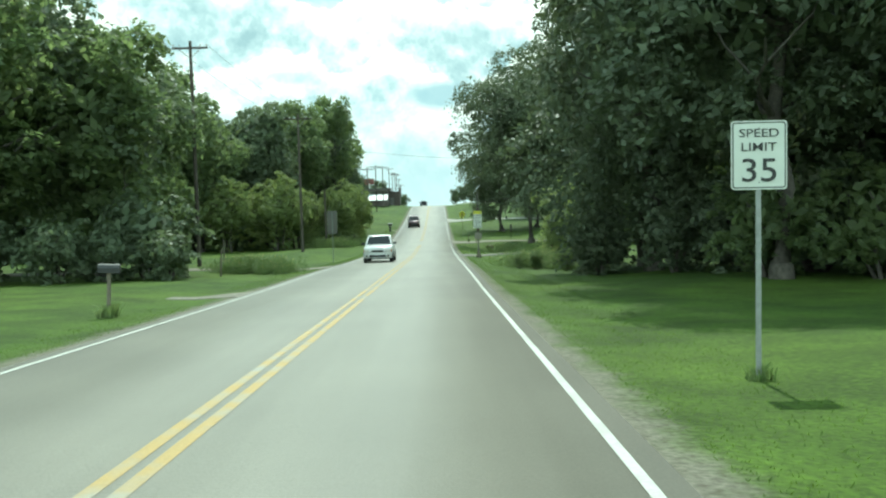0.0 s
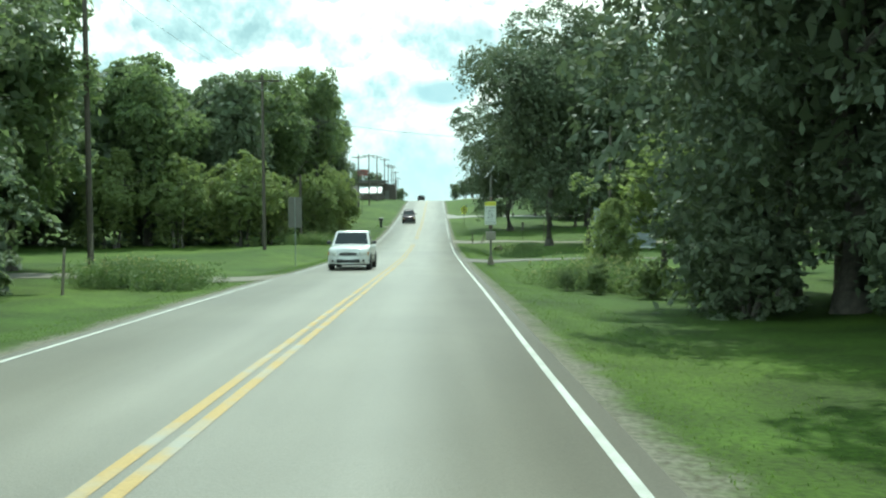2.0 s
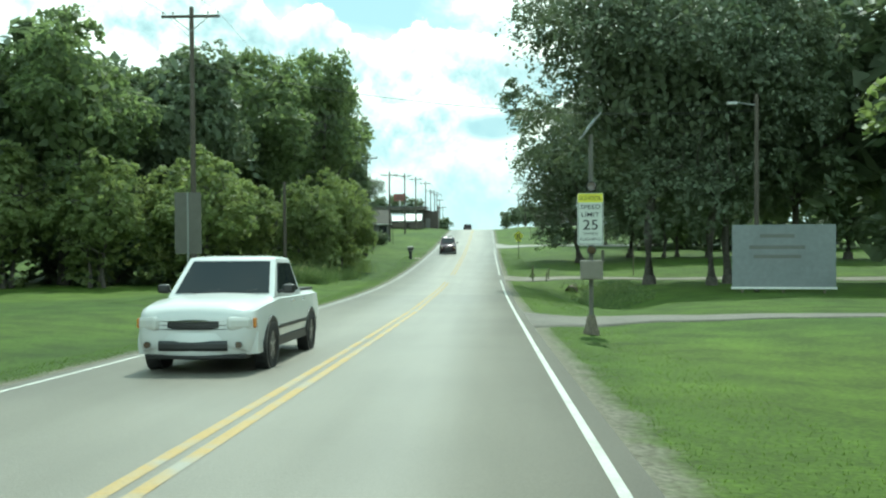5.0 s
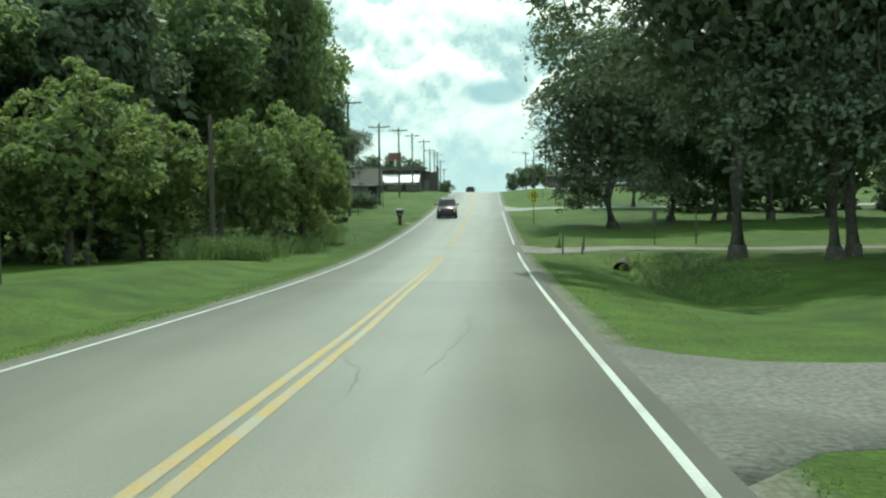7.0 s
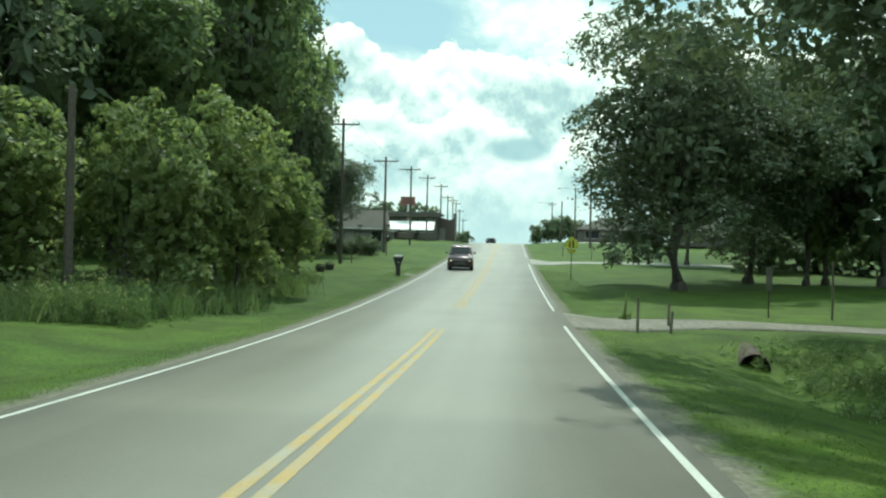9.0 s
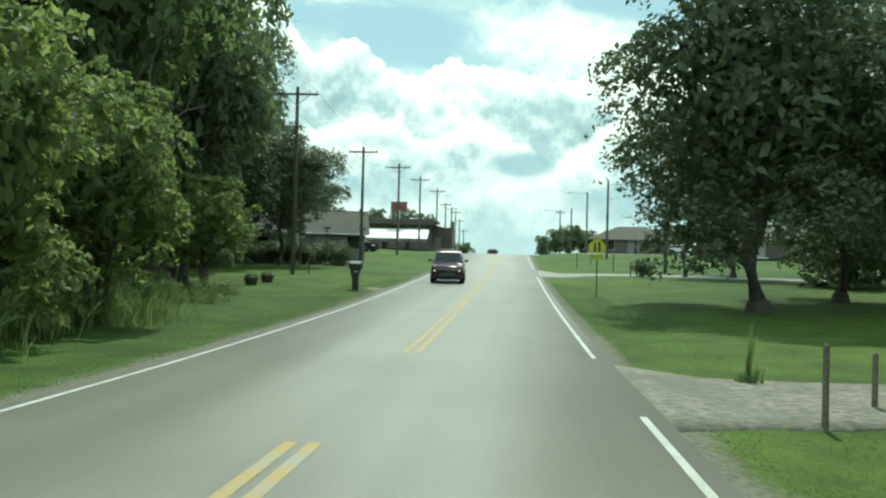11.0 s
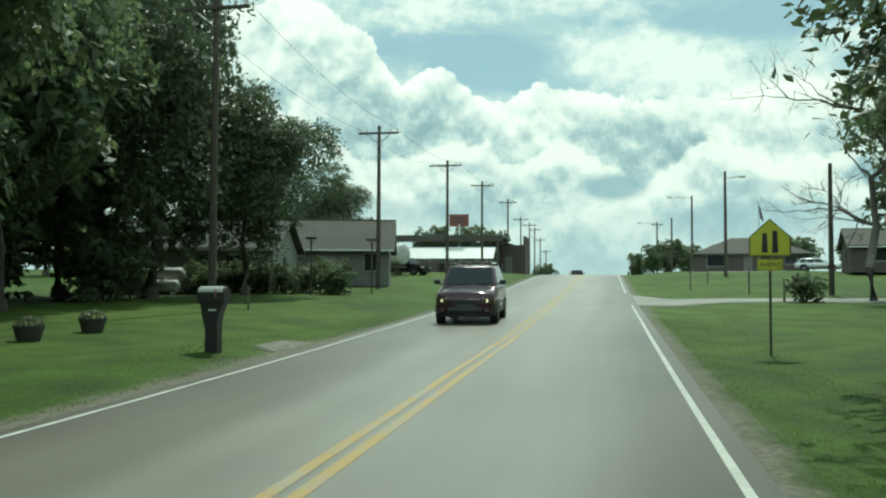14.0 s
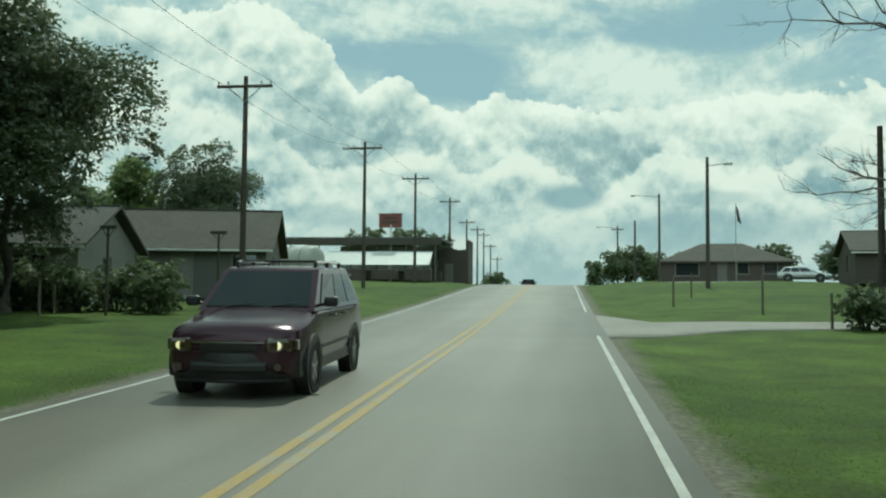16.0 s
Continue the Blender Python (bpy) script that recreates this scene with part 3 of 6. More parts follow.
def ground_mesh():
    verts = [(x, y, land_z(x, y) - (0.12 if abs(x) < 3.5 else 0.0)) for y in YS for x in XS]
    k = len(XS)
    faces = [(r * k + i, r * k + i + 1, (r + 1) * k + i + 1, (r + 1) * k + i) for r in range(len(YS) - 1) for i in range(k - 1)]
    me = raw_mesh("ground", verts, faces, GRASS)
    smooth(me)
    return me


ground = tagged(new("ground", ground_mesh()), "bright green mown grass verges beside the road", "grass", kind="structure")


def painted_sway(y):
    """The centre line wanders a little from the road's middle."""
    return float(np.interp(y, (6, 10, 30, 42, 62, 77, 86, 105, 118, 134, 141, 150), (0.02, 0.05, 0.07, 0.14, 0.14, 0.14, 0.05, 0.09, 0.13, 0.14, 0.22, 0.2)))


def strip(name, x0, x1, y0, y1, mat, above, step=2.0, ragged=0.0, on_land=False, thick=0.0, seed=0, sway=False):
    """A ribbon along the road from y0 to y1, following the ground."""
    n = max(2, int((y1 - y0) / step) + 1)
    verts, faces = [], []
    inner = [x0 + (x1 - x0) * i / 3 for i in range(4)]
    for j in range(n):
        y = y0 + (y1 - y0) * j / (n - 1)
        for i, x in enumerate(inner):
            if ragged:
                edge = 1.0 if (i == 3) == (abs(x1) > abs(x0)) and i in (0, 3) else 0.0
                x += edge * ragged * (noise.noise((y * 0.16, seed, 0)) * 1.2 + 0.5 * noise.noise((y * 0.8, seed, 5))) * (1 if x > 0 else -1)
            if sway:
                x += painted_sway(y)
            z = (land_z(x, y) if on_land else road_z(y)) + above
            verts.append((x, y, z))
    for j in range(n - 1):
        for i in range(3):
            a = j * 4 + i
            faces.append((a, a + 1, a + 5, a + 4))
    if thick:
        base = len(verts)
        verts += [(x, y, z - thick) for x, y, z in verts]
        for j in range(n - 1):
            a = j * 4
            faces.append((a, a + 4, base + a + 4, base + a))
            faces.append((a + 7, a + 3, base + a + 3, base + a + 7))
    me = raw_mesh(name, verts, faces, mat)
    smooth(me)
    return me


road = tagged(new("road", strip("road", -3.70, 3.80, -60, 420, ASPHALT, 0.02, 1.0, thick=0.09)), "pale worn asphalt of a two-lane road", "road", kind="structure")
for side, x in (("left", -0.115), ("right", 0.115)):
    for y0, y1 in ((-60, 104.3), (113.1, 415)):
        tagged(new("centre_line", strip("centre_line", x - 0.066, x + 0.066, y0, y1, YELLOW_PAINT, 0.024, 1.0, sway=True)), "faded yellow double centre line", "road marking", kind="structure")
for x, spans in ((3.54, ((-60, 106.6), (113.2, 158.4), (170.7, 300))), (-3.46, ((-60, 50.0), (55.3, 300)))):
    for y0, y1 in spans:
        tagged(new("edge_line", strip("edge_line", x - 0.045, x + 0.045, y0, y1, WHITE_PAINT, 0.024, 1.0)), "white painted edge line", "road marking", kind="structure")
tagged(new("shoulder", strip("shoulder", 3.795, 5.2, -60, 300, VERGE, 0.008, 0.5, 0.1, True, seed=2)), "gritty soil shoulder thinning into grass", "shoulder", kind="structure")
tagged(new("shoulder", strip("shoulder", -5.0, -3.695, -60, 300, VERGE, 0.008, 0.5, 0.1, True, seed=7)), "gritty soil shoulder thinning into grass", "shoulder", kind="structure")


def drive(name, x0, x1, near, far, mat, label, above=0.022, seed=1, flare=2.5):
    """A side drive from x0 (at the road) to x1: near and far give its edges in y as (at road, at end)."""
    n = 30
    verts, faces = [], []
    for j in range(n + 1):
        t = j / n
        x = x0 + (x1 - x0) * t
        f = flare * math.exp(-abs(x - x0) / 1.6)
        ya = near[0] + (near[1] - near[0]) * t - f + 0.35 * noise.noise((x * 0.8, seed, 1))
        yb = far[0] + (far[1] - far[0]) * t + f + 0.35 * noise.noise((x * 0.8, seed, 9))
        lift = 0.012 + (above - 0.012) * min(1.0, abs(x - x0) / 0.8)
        for i in range(9):
            y = ya + (yb - ya) * min(max(i - 1, 0), 6) / 6
            verts.append((x, y, land_z(x, y) + (lift if 0 < i < 8 else -0.1)))
    for j in range(n):
        for i in range(8):
            a = j * 9 + i
            q = (a, a + 1, a + 10, a + 9)
            faces.append(q if x1 < x0 else q[::-1])
    me = raw_mesh(name, verts, faces, mat)
    smooth(me)
    return tagged(new(name, me), label, "driveway", kind="structure")


drive("driveway", 3.76, 30, (70.9, 71.3), (73.5, 72.7), OLD_ASPHALT, "grey patched driveway off the road", seed=3)
drive("driveway", 3.76, 45, (107.52, 105.08), (110.7, 107.6), GRAVEL, "pale gravel driveway over a culvert", seed=5, flare=1.8)
drive("driveway", 3.76, 60, (161.6, 159.6), (165.3, 161.9), DRIVE_GREY, "pale concrete driveway with rounded corners", seed=8, flare=4)
drive("driveway", -3.66, -40, (50.93, 53.91), (54.4, 56.88), GRAVEL, "pale gravel driveway", seed=11, flare=1.0)
drive("driveway", -3.66, -6.2, (27.7, 28.6), (29.6, 29.3), GRAVEL, "worn pale gravel patch at the road edge", seed=12, flare=0.6)
drive("driveway", -3.66, -4.6, (136.9, 137.5), (138.6, 138.2), GRAVEL, "worn gravel track at the letterbox", seed=14, flare=0.8)
drive("driveway", 3.76, 22, (226.44, 226.44), (231.82, 231.82), CONCRETE, "pale concrete drive to the hipped house", seed=15, flare=1.0)

# patches and tar-sealed cracks


def crack(points, width, seed):
    """A wandering tar line on the road through (x, y) points."""
    rng = np.random.default_rng(seed)
    verts, faces = [], []
    line = []
    for (x0, y0), (x1, y1) in zip(points, points[1:]):
        for i in range(8):
            t = i / 8
            line.append((x0 + (x1 - x0) * t + rng.normal(0, 0.035), y0 + (y1 - y0) * t + rng.normal(0, 0.05)))
    for k, (x, y) in enumerate(line):
        a, b = line[max(k - 1, 0)], line[min(k + 1, len(line) - 1)]
        d = math.hypot(b[0] - a[0], b[1] - a[1]) + 1e-6
        nx, ny = -(b[1] - a[1]) / d * width, (b[0] - a[0]) / d * width
        w = rng.uniform(0.5, 1.2)
        for sgn in (-1, 1):
            px, py = x + sgn * nx * w, y + sgn * ny * w
            verts.append((px, py, road_z(py) + 0.0265))
    for k in range(len(line) - 1):
        faces.append((2 * k, 2 * k + 1, 2 * k + 3, 2 * k + 2))
    tagged(new("road_crack", raw_mesh("road_crack", verts, faces, TAR)), "thin dark tar-filled crack in the asphalt", "road crack", kind="structure")


for k, pts in enumerate((((0.2, 74.8), (0.7, 73.5), (0.9, 71.5)), ((0.35, 64.2), (-0.9, 64.8), (-2.0, 64.6)), ((1.5, 73.0), (1.9, 77.5), (1.8, 80.0)), ((-2.4, 40.0), (-1.9, 44.0), (-2.2, 47.0)), ((2.6, 33.0), (1.0, 33.6), (-0.3, 33.3)))):
    crack(pts, 0.006, k)

# ---- trees and undergrowth ----
def leaf_cards(centres, normals, sizes, rng, slim=1.0, wild=0.6):
    """Small pointed leaves, each a tilted, slightly folded diamond: arrays of verts and faces."""
    n = len(centres)
    nrm = normals + rng.normal(0, wild, (n, 3))
    nrm /= np.linalg.norm(nrm, axis=1)[:, None] + 1e-9
    ref = rng.normal(0, 1, (n, 3))
    u = np.cross(nrm, ref)
    u /= np.linalg.norm(u, axis=1)[:, None] + 1e-9
    v = np.cross(nrm, u)
    s = sizes[:, None]
    w = s * slim * rng.uniform(0.26, 0.42, (n, 1))
    mid = centres - u * s * rng.uniform(0.0, 0.25, (n, 1)) + nrm * s * 0.08
    verts = np.stack([centres - u * s * 0.6, mid + v * w, centres + u * s * 0.75, mid - v * w], 1).reshape(-1, 3)
    faces = np.arange(4 * n).reshape(n, 4)
    return verts, faces


def crown(seed, rx, ry, z0, z1, count, leaf, mat, lobes=44, base_narrow=0.55, shell=0.62):
    """A crown of uneven lobes, each hung with leafy sprays that leave gaps between them."""
    rng = np.random.default_rng(seed)
    count = int(count * 0.62)
    leaf *= 1.12
    h = z1 - z0
    t = rng.uniform(0.04, 0.93, lobes)
    prof = np.sin(np.pi * np.clip(t * 0.86 + 0.10, 0, 1)) ** 0.6
    prof = np.where(t < 0.3, prof * (base_narrow + (1 - base_narrow) * t / 0.3), prof)
    ang = np.arange(lobes) * 2.39996 + rng.uniform(-0.6, 0.6, lobes)
    rad = np.sqrt(rng.uniform(0.10, 1.0, lobes)) * prof * rng.uniform(0.60, 1.0, lobes)
    lc = np.stack([np.cos(ang) * rad * rx, np.sin(ang) * rad * ry, z0 + t * h], 1)
    lr = rng.uniform(0.13, 0.33, lobes) * min(rx, ry) * (0.65 + 0.5 * prof)
    share = lr ** 2 / (lr ** 2).sum()
    pts, nrm = [], []
    up = np.array([0, 0, 1.0])
    for c, r, w in zip(lc, lr, share):
        k = max(12, int(count * w))
        sprays = max(7, int(r * r * 26))
        sd = rng.normal(0, 1, (sprays, 3)) + np.array([c[0] / rx, c[1] / ry, 0.45]) * 0.7
        sd /= np.linalg.norm(sd, axis=1)[:, None]
        sc = c + sd * r * rng.uniform(shell, 1.12, (sprays, 1)) * np.array([1, 1, 0.85])
        sr = r * rng.uniform(0.22, 0.44, sprays)
        pick = rng.integers(0, sprays, k)
        e = rng.normal(0, 1, (k, 3))
        e /= np.linalg.norm(e, axis=1)[:, None]
        e *= sr[pick][:, None] * rng.uniform(0, 1, (k, 1)) ** 0.45
        axis = sd[pick] * 0.5 + up * 0.75
        axis /= np.linalg.norm(axis, axis=1)[:, None]
        along_axis = (e * axis).sum(1)[:, None]
        e -= axis * along_axis * 0.62
        e -= up * (np.linalg.norm(e, axis=1)[:, None] ** 2) / (sr[pick][:, None] + 1e-6) * 0.35
        pts.append(sc[pick] + e)
        nrm.append(axis)
    inner = int(count * 0.20)
    d = rng.normal(0, 1, (inner, 3))
    d /= np.linalg.norm(d, axis=1)[:, None]
    pts.append(np.array([0, 0, (z0 + z1) / 2]) + d * rng.uniform(0.1, 0.82, (inner, 1)) * np.array([rx * 0.8, ry * 0.8, h * 0.47]))
    nrm.append(d)
    pts, nrm = np.concatenate(pts), np.concatenate(nrm)
    size = leaf * rng.uniform(0.6, 1.4, len(pts))
    size[-inner:] *= 1.8
    v, f = leaf_cards(pts, nrm, size, rng)
    return raw_mesh("crown", v, f, mat)


def limb(bm, a, b, r1, r2, rng, bends=4, sides=7, wobble=0.045):
    """One bent limb as a tapering tube; gives the points of its axis."""
    a, b = Vector(a), Vector(b)
    pts = [a]
    for i in range(1, bends + 1):
        t = i / bends
        pts.append(a.lerp(b, t) + Vector(rng.normal(0, wobble, 3)) * (b - a).length * (1 if i < bends else 0.3))
    rows = []
    for i, p in enumerate(pts):
        d = (pts[min(i + 1, bends)] - pts[max(i - 1, 0)]).normalized()
        q = d.to_track_quat("Z", "Y").to_matrix()
        r = r1 + (r2 - r1) * (i / bends) ** 0.8
        rows.append([bm.verts.new(p + q @ Vector((r * math.cos(6.2832 * k / sides), r * math.sin(6.2832 * k / sides), 0))) for k in range(sides)])
    for u, v in zip(rows, rows[1:]):
        for k in range(sides):
            bm.faces.new((u[k], u[(k + 1) % sides], v[(k + 1) % sides], v[k]))
    return pts


def tree(name, seed, height, rx, clear, count, leaf, mat, label, trunk_r=0.28, stems=1, bark=BARK, base_narrow=0.55):
    """A broadleaf tree: flared trunk with limbs, and a crown."""
    rng = np.random.default_rng(seed)
    ob = thing(name, label, "tree")
    bm = bmesh.new()
    for s in range(stems):
        ox = (0.0, 0.0) if stems == 1 else (math.cos(s * 2.4) * 0.5, math.sin(s * 2.4) * 0.5)
        lean = rng.normal(0, 0.018 if stems == 1 else 0.035, 2) * height
        rod_into(bm, (ox[0], ox[1], -0.3), (ox[0], ox[1], 0.35), trunk_r * 1.5, trunk_r * 1.06, 12, False)
        pts = limb(bm, (ox[0], ox[1], 0.2), (ox[0] * 1.5 + lean[0], ox[1] * 1.5 + lean[1], height * 0.72), trunk_r, trunk_r * 0.3, rng, 6, 10, 0.016)
        for i in range(9):
            k = 2 + i % 4
            p = pts[k]
            a = i * 2.4 + seed
            reach = rx * rng.uniform(0.45, 0.68)
            q = p + Vector((math.cos(a) * reach, math.sin(a) * reach, height * rng.uniform(0.05, 0.15)))
            lp = limb(bm, p, q, trunk_r * 0.38, trunk_r * 0.08, rng, 4, 6)
            for j in (2, 3):
                e = lp[j] + Vector(rng.normal(0, 1, 3)) * rx * 0.16 + Vector((0, 0, rx * 0.12))
                limb(bm, lp[j], e, trunk_r * 0.12, 0.02, rng, 2, 5)
    part("trunk", bm, bark, ob, soft=True)
    me = crown(seed, rx, rx, clear, height, count, leaf, mat, base_narrow=base_narrow)
    c = new("crown", me)
    c.parent = ob
    return ob


def shrub(name, seed, height, rx, count, leaf, mat, label, cone=False):
    rng = np.random.default_rng(seed)
    ob = thing(name, label, "shrub")
    for i in range(5):
        a = i * 1.26
        bm = bmesh.new()
        limb(bm, (0.06 * math.cos(a), 0.06 * math.sin(a), -0.15), (rx * 0.4 * math.cos(a), rx * 0.4 * math.sin(a), height * 0.7), 0.05, 0.012, rng, 3, 6)
        part("stem", bm, BARK, ob, soft=True)
    if cone:
        t = rng.uniform(0, 1, count)
        a = rng.uniform(0, 6.283, count)
        r = rx * (1 - t) ** 0.5 * rng.uniform(0.35, 1.12, count) * (1 + 0.22 * np.sin(a * 4 + t * 17) + 0.16 * np.sin(a * 9 - t * 31)) + 0.05
        p = np.stack([np.cos(a) * r, np.sin(a) * r, 0.05 + t * height], 1)
        v, f = leaf_cards(p, np.stack([np.cos(a), np.sin(a), np.full(count, 0.4)], 1), leaf * rng.uniform(0.6, 1.3, count), rng)
        me = raw_mesh("crown", v, f, mat)
    else:
        me = crown(seed, rx, rx, 0.02 * height, height, int(count * 1.05), leaf * 0.95, mat, lobes=26, base_narrow=0.9, shell=0.5)
    c = new("crown", me)
    c.parent = ob
    return ob


OAK = tree("oak_tree", 11, 14, 5.6, 2.6, 22000, 0.25, LEAF_DARK, "tall dark green broadleaf tree in full leaf", 0.26)
ASH = tree("broadleaf_tree", 12, 13, 4.6, 1.6, 18000, 0.26, LEAF_MID, "mid-green broadleaf tree at the wood's edge", 0.26)
ELM = tree("broadleaf_tree", 13, 15, 5.2, 3.2, 19000, 0.27, LEAF_MID, "tall mid-green broadleaf tree in full leaf", 0.26, 2)
MAPLE = tree("broadleaf_tree", 14, 12, 5.6, 0.6, 60000, 0.13, LEAF_SHADE, "dark spreading tree with a low crown", 0.30, 1, base_narrow=0.8)
YOUNG = tree("young_tree", 15, 5.6, 2.0, 1.0, 14000, 0.10, LEAF_LIGHT, "young light green tree with a thin trunk", 0.09)
GREAT = tree("oak_tree", 31, 14, 5.6, 2.9, 66000, 0.145, LEAF_SHADE, "tall dark green oak with a high crown", 0.24, base_narrow=0.95)
LOW = tree("broadleaf_tree", 34, 12, 5.6, 1.5, 62000, 0.136, LEAF_SHADE, "dark spreading tree with a low crown", 0.30, 1, base_narrow=0.8)
APPLE = tree("orchard_tree", 16, 4.4, 2.5, 0.9, 14000, 0.125, LEAF_LIGHT, "low spreading pale green orchard tree", 0.12, 2, base_narrow=0.9)
EDGE = tree("edge_tree", 17, 7.5, 3.0, 0.3, 20000, 0.155, LEAF_LIGHT, "light green sapling clump at the wood's edge", 0.12, 3, base_narrow=0.95)
BUSH = shrub("bush", 21, 2.2, 1.5, 6000, 0.10, LEAF_MID, "rounded green bush on the grass")
DARK_BUSH = shrub("bush", 22, 2.0, 1.4, 5200, 0.105, LEAF_DARK, "rounded dark green bush on the grass")
THICKET = shrub("bush", 25, 2.6, 1.7, 9000, 0.10, LEAF_SHADE, "dense dark green bush under the trees")
CONE = shrub("conical_shrub", 23, 2.5, 0.8, 9500, 0.07, LEAF_LIGHT, "light green conical shrub", True)
FAR = tree("far_tree", 24, 8, 3.6, 0.8, 5000, 0.36, LEAF_DARK, "distant dark green tree on the ridge", 0.2)
HEIGHTS = {OAK: 14, GREAT: 14, LOW: 12, ASH: 13, ELM: 15, MAPLE: 12, YOUNG: 5.6, APPLE: 4.4, EDGE: 7.5, BUSH: 2.2, DARK_BUSH: 2.0, THICKET: 2.6, CONE: 2.5, FAR: 8}
USED = set()


def plant(kind, x, y, height, wide=1.0, turn=None, group=""):
    """Sets a tree on the ground at (x, y); the first of a kind is the template itself."""
    s = height / HEIGHTS[kind]
    turn = (x * 37 + y * 91) % 360 if turn is None else turn
    m = Matrix.Translation((x, y, land_z(x, y))) @ Matrix.Rotation(radians(turn), 4, "Z") @ Matrix.Diagonal((s * wide, s * wide, s, 1))
    if kind in USED:
        ob = copy_thing(kind, m)
    else:
        USED.add(kind)
        ob = kind
        ob["pending"] = 1
        PENDING.append((ob, m))
    if group:
        ob["group"] = group
    return ob


PENDING = []
WOOD = "trees of the roadside wood"
# dark trees behind the first sign
for k, x, y, h, w in ((GREAT, 12.4, 27.5, 19, 0.95), (OAK, 19.0, 24.5, 14, 0.9), (MAPLE, 10.8, 37.0, 16, 0.82), (MAPLE, 11.6, 42.5, 14, 0.8), (FAR, 18.5, 36.0, 14, 0.8), (ELM, 18.22, 43.49, 16, 1.0), (FAR, 23.64, 27.62, 15, 1.1), (FAR, 26.59, 39.52, 16, 0.9), (FAR, 32.51, 29.6, 16, 1.0), (FAR, 21.67, 50.43, 12, 1.0)):
    plant(k, x, y, h, w, group="dark trees beside the road")
for x, y, h in ((12.31, 28.12, 3.2), (15.27, 27.12, 3.6), (18.71, 25.64, 3.6), (14.78, 36.55, 2.6)):
    plant(BUSH, x, y, h, group="bushes under the trees")
plant(YOUNG, 12.1, 58.2, 6.2, 1.4)
for x, y, h in ((14.6, 30.4, 3.8), (17.6, 30.2, 4.2), (21.0, 29.6, 4.4), (25.0, 31.0, 5.0), (29.5, 30.0, 5.2), (35.0, 32.0, 5.5)):
    plant(DARK_BUSH, x, y, h, 1.2, group="dark thicket under the trees")
for x, y, h in ((8.6, 36.8, 2.4), (9.2, 39.8, 2.8), (10.8, 33.6, 2.8), (12.4, 31.4, 3.2)):
    plant(THICKET, x, y, h, 1.1, group="dark thicket under the trees")
plant(YOUNG, 15.27, 57.38, 6.2, 1.2)
plant(CONE, 9.3, 55.4, 3.2, 1.15)
# the great tree by the white board and its neighbours
for k, x, y, h, w in ((GREAT, 12.3, 101.2, 21, 0.94), (OAK, 17.0, 101.4, 20, 0.8), (GREAT, 15.6, 99.6, 20, 0.8), (OAK, 21.67, 103.15, 20, 0.9), (FAR, 28.57, 100.26, 18, 1.0), (FAR, 35.46, 94.5, 17, 0.9), (FAR, 29.55, 74.9, 14, 0.9), (FAR, 37.43, 65.04, 13, 1.0), (FAR, 39.4, 82.86, 15, 1.0)):
    plant(k, x, y, h, w, group="great trees on the lawn")
for k, x, y, h, w in ((LOW, 11.2, 131.5, 15, 1.05), (OAK, 20.19, 138.51, 14, 0.8), (ASH, 21.67, 139.48, 14, 0.8), (FAR, 24.23, 137.06, 15, 0.8), (FAR, 30.54, 141.91, 15, 1.0), (FAR, 36.45, 134.15, 15, 1.0), (FAR, 43.34, 121.58, 14, 1.2), (LOW, 17.0, 139.8, 14.5, 0.9), (OAK, 17.6, 163.6, 13.5, 0.86), (FAR, 23.64, 160.22, 12, 1.0), (FAR, 29.55, 169.79, 12, 1.0)):
    plant(k, x, y, h, w, group="shade trees on the lawn")
plant(DARK_BUSH, 10.93, 161.18, 1.35, 1.15)
for x, y, h in ((21.0, 151.0, 4.0), (25.5, 154.5, 4.4), (30.0, 151.5, 4.8), (35.0, 155.0, 4.8), (40.5, 150.5, 5.2), (46.0, 154.0, 5.4), (52.0, 149.0, 5.6)):
    plant(DARK_BUSH, x, y, h, 1.25, group="dark hedge beyond the lawn")
# wood on the other side
for k, x, y, h, w in ((ASH, -14.3, 45.47, 12.5, 0.95), (OAK, -16.75, 49.44, 15, 1.0), (ELM, -18.71, 41.51, 15, 1.0), (ASH, -16.25, 58.37, 13, 0.9), (OAK, -23.64, 53.41, 16, 1.0), (FAR, -25.61, 41.51, 15, 1.1), (OAK, -20.68, 63.14, 15, 0.9), (FAR, -32.51, 48.45, 16, 1.0), (FAR, -39.4, 63.14, 15, 1.1)):
    plant(k, x, y, h, w, group=WOOD)
for x, y, h in ((-12.41, 40.71, 2.4), (-14.28, 40.02, 3.0), (-9.75, 41.11, 2.3), (-17.73, 40.52, 3.2), (-11.33, 43.49, 4.2)):
    plant(DARK_BUSH, x, y, h, group="bushes at the wood's foot")
for k, x, y, h, w in ((ELM, -23.64, 102.19, 17, 0.9), (OAK, -19.5, 112.0, 17, 0.9), (FAR, -29.55, 105.08, 17, 1.0), (FAR, -36.45, 102.19, 17, 1.1), (ELM, -15.5, 121.5, 18, 0.8), (FAR, -20.68, 113.85, 17, 0.9), (ASH, -27.58, 116.75, 17, 1.0), (FAR, -44.33, 108.0, 16, 1.1), (FAR, -53.19, 100.26, 16, 1.1), (FAR, -32.51, 90.65, 14, 1.0), (FAR, -44.33, 86.81, 14, 1.1), (OAK, -18.5, 128.0, 19, 0.75), (ASH, -17.73, 124.48, 15, 0.85), (ELM, -12.2, 127.38, 19, 0.66), (OAK, -23.64, 129.32, 15, 0.9), (OAK, -12.6, 136.09, 18, 0.64), (ASH, -19.7, 138.03, 14, 0.8)):
    plant(k, x, y, h, w, group=WOOD)
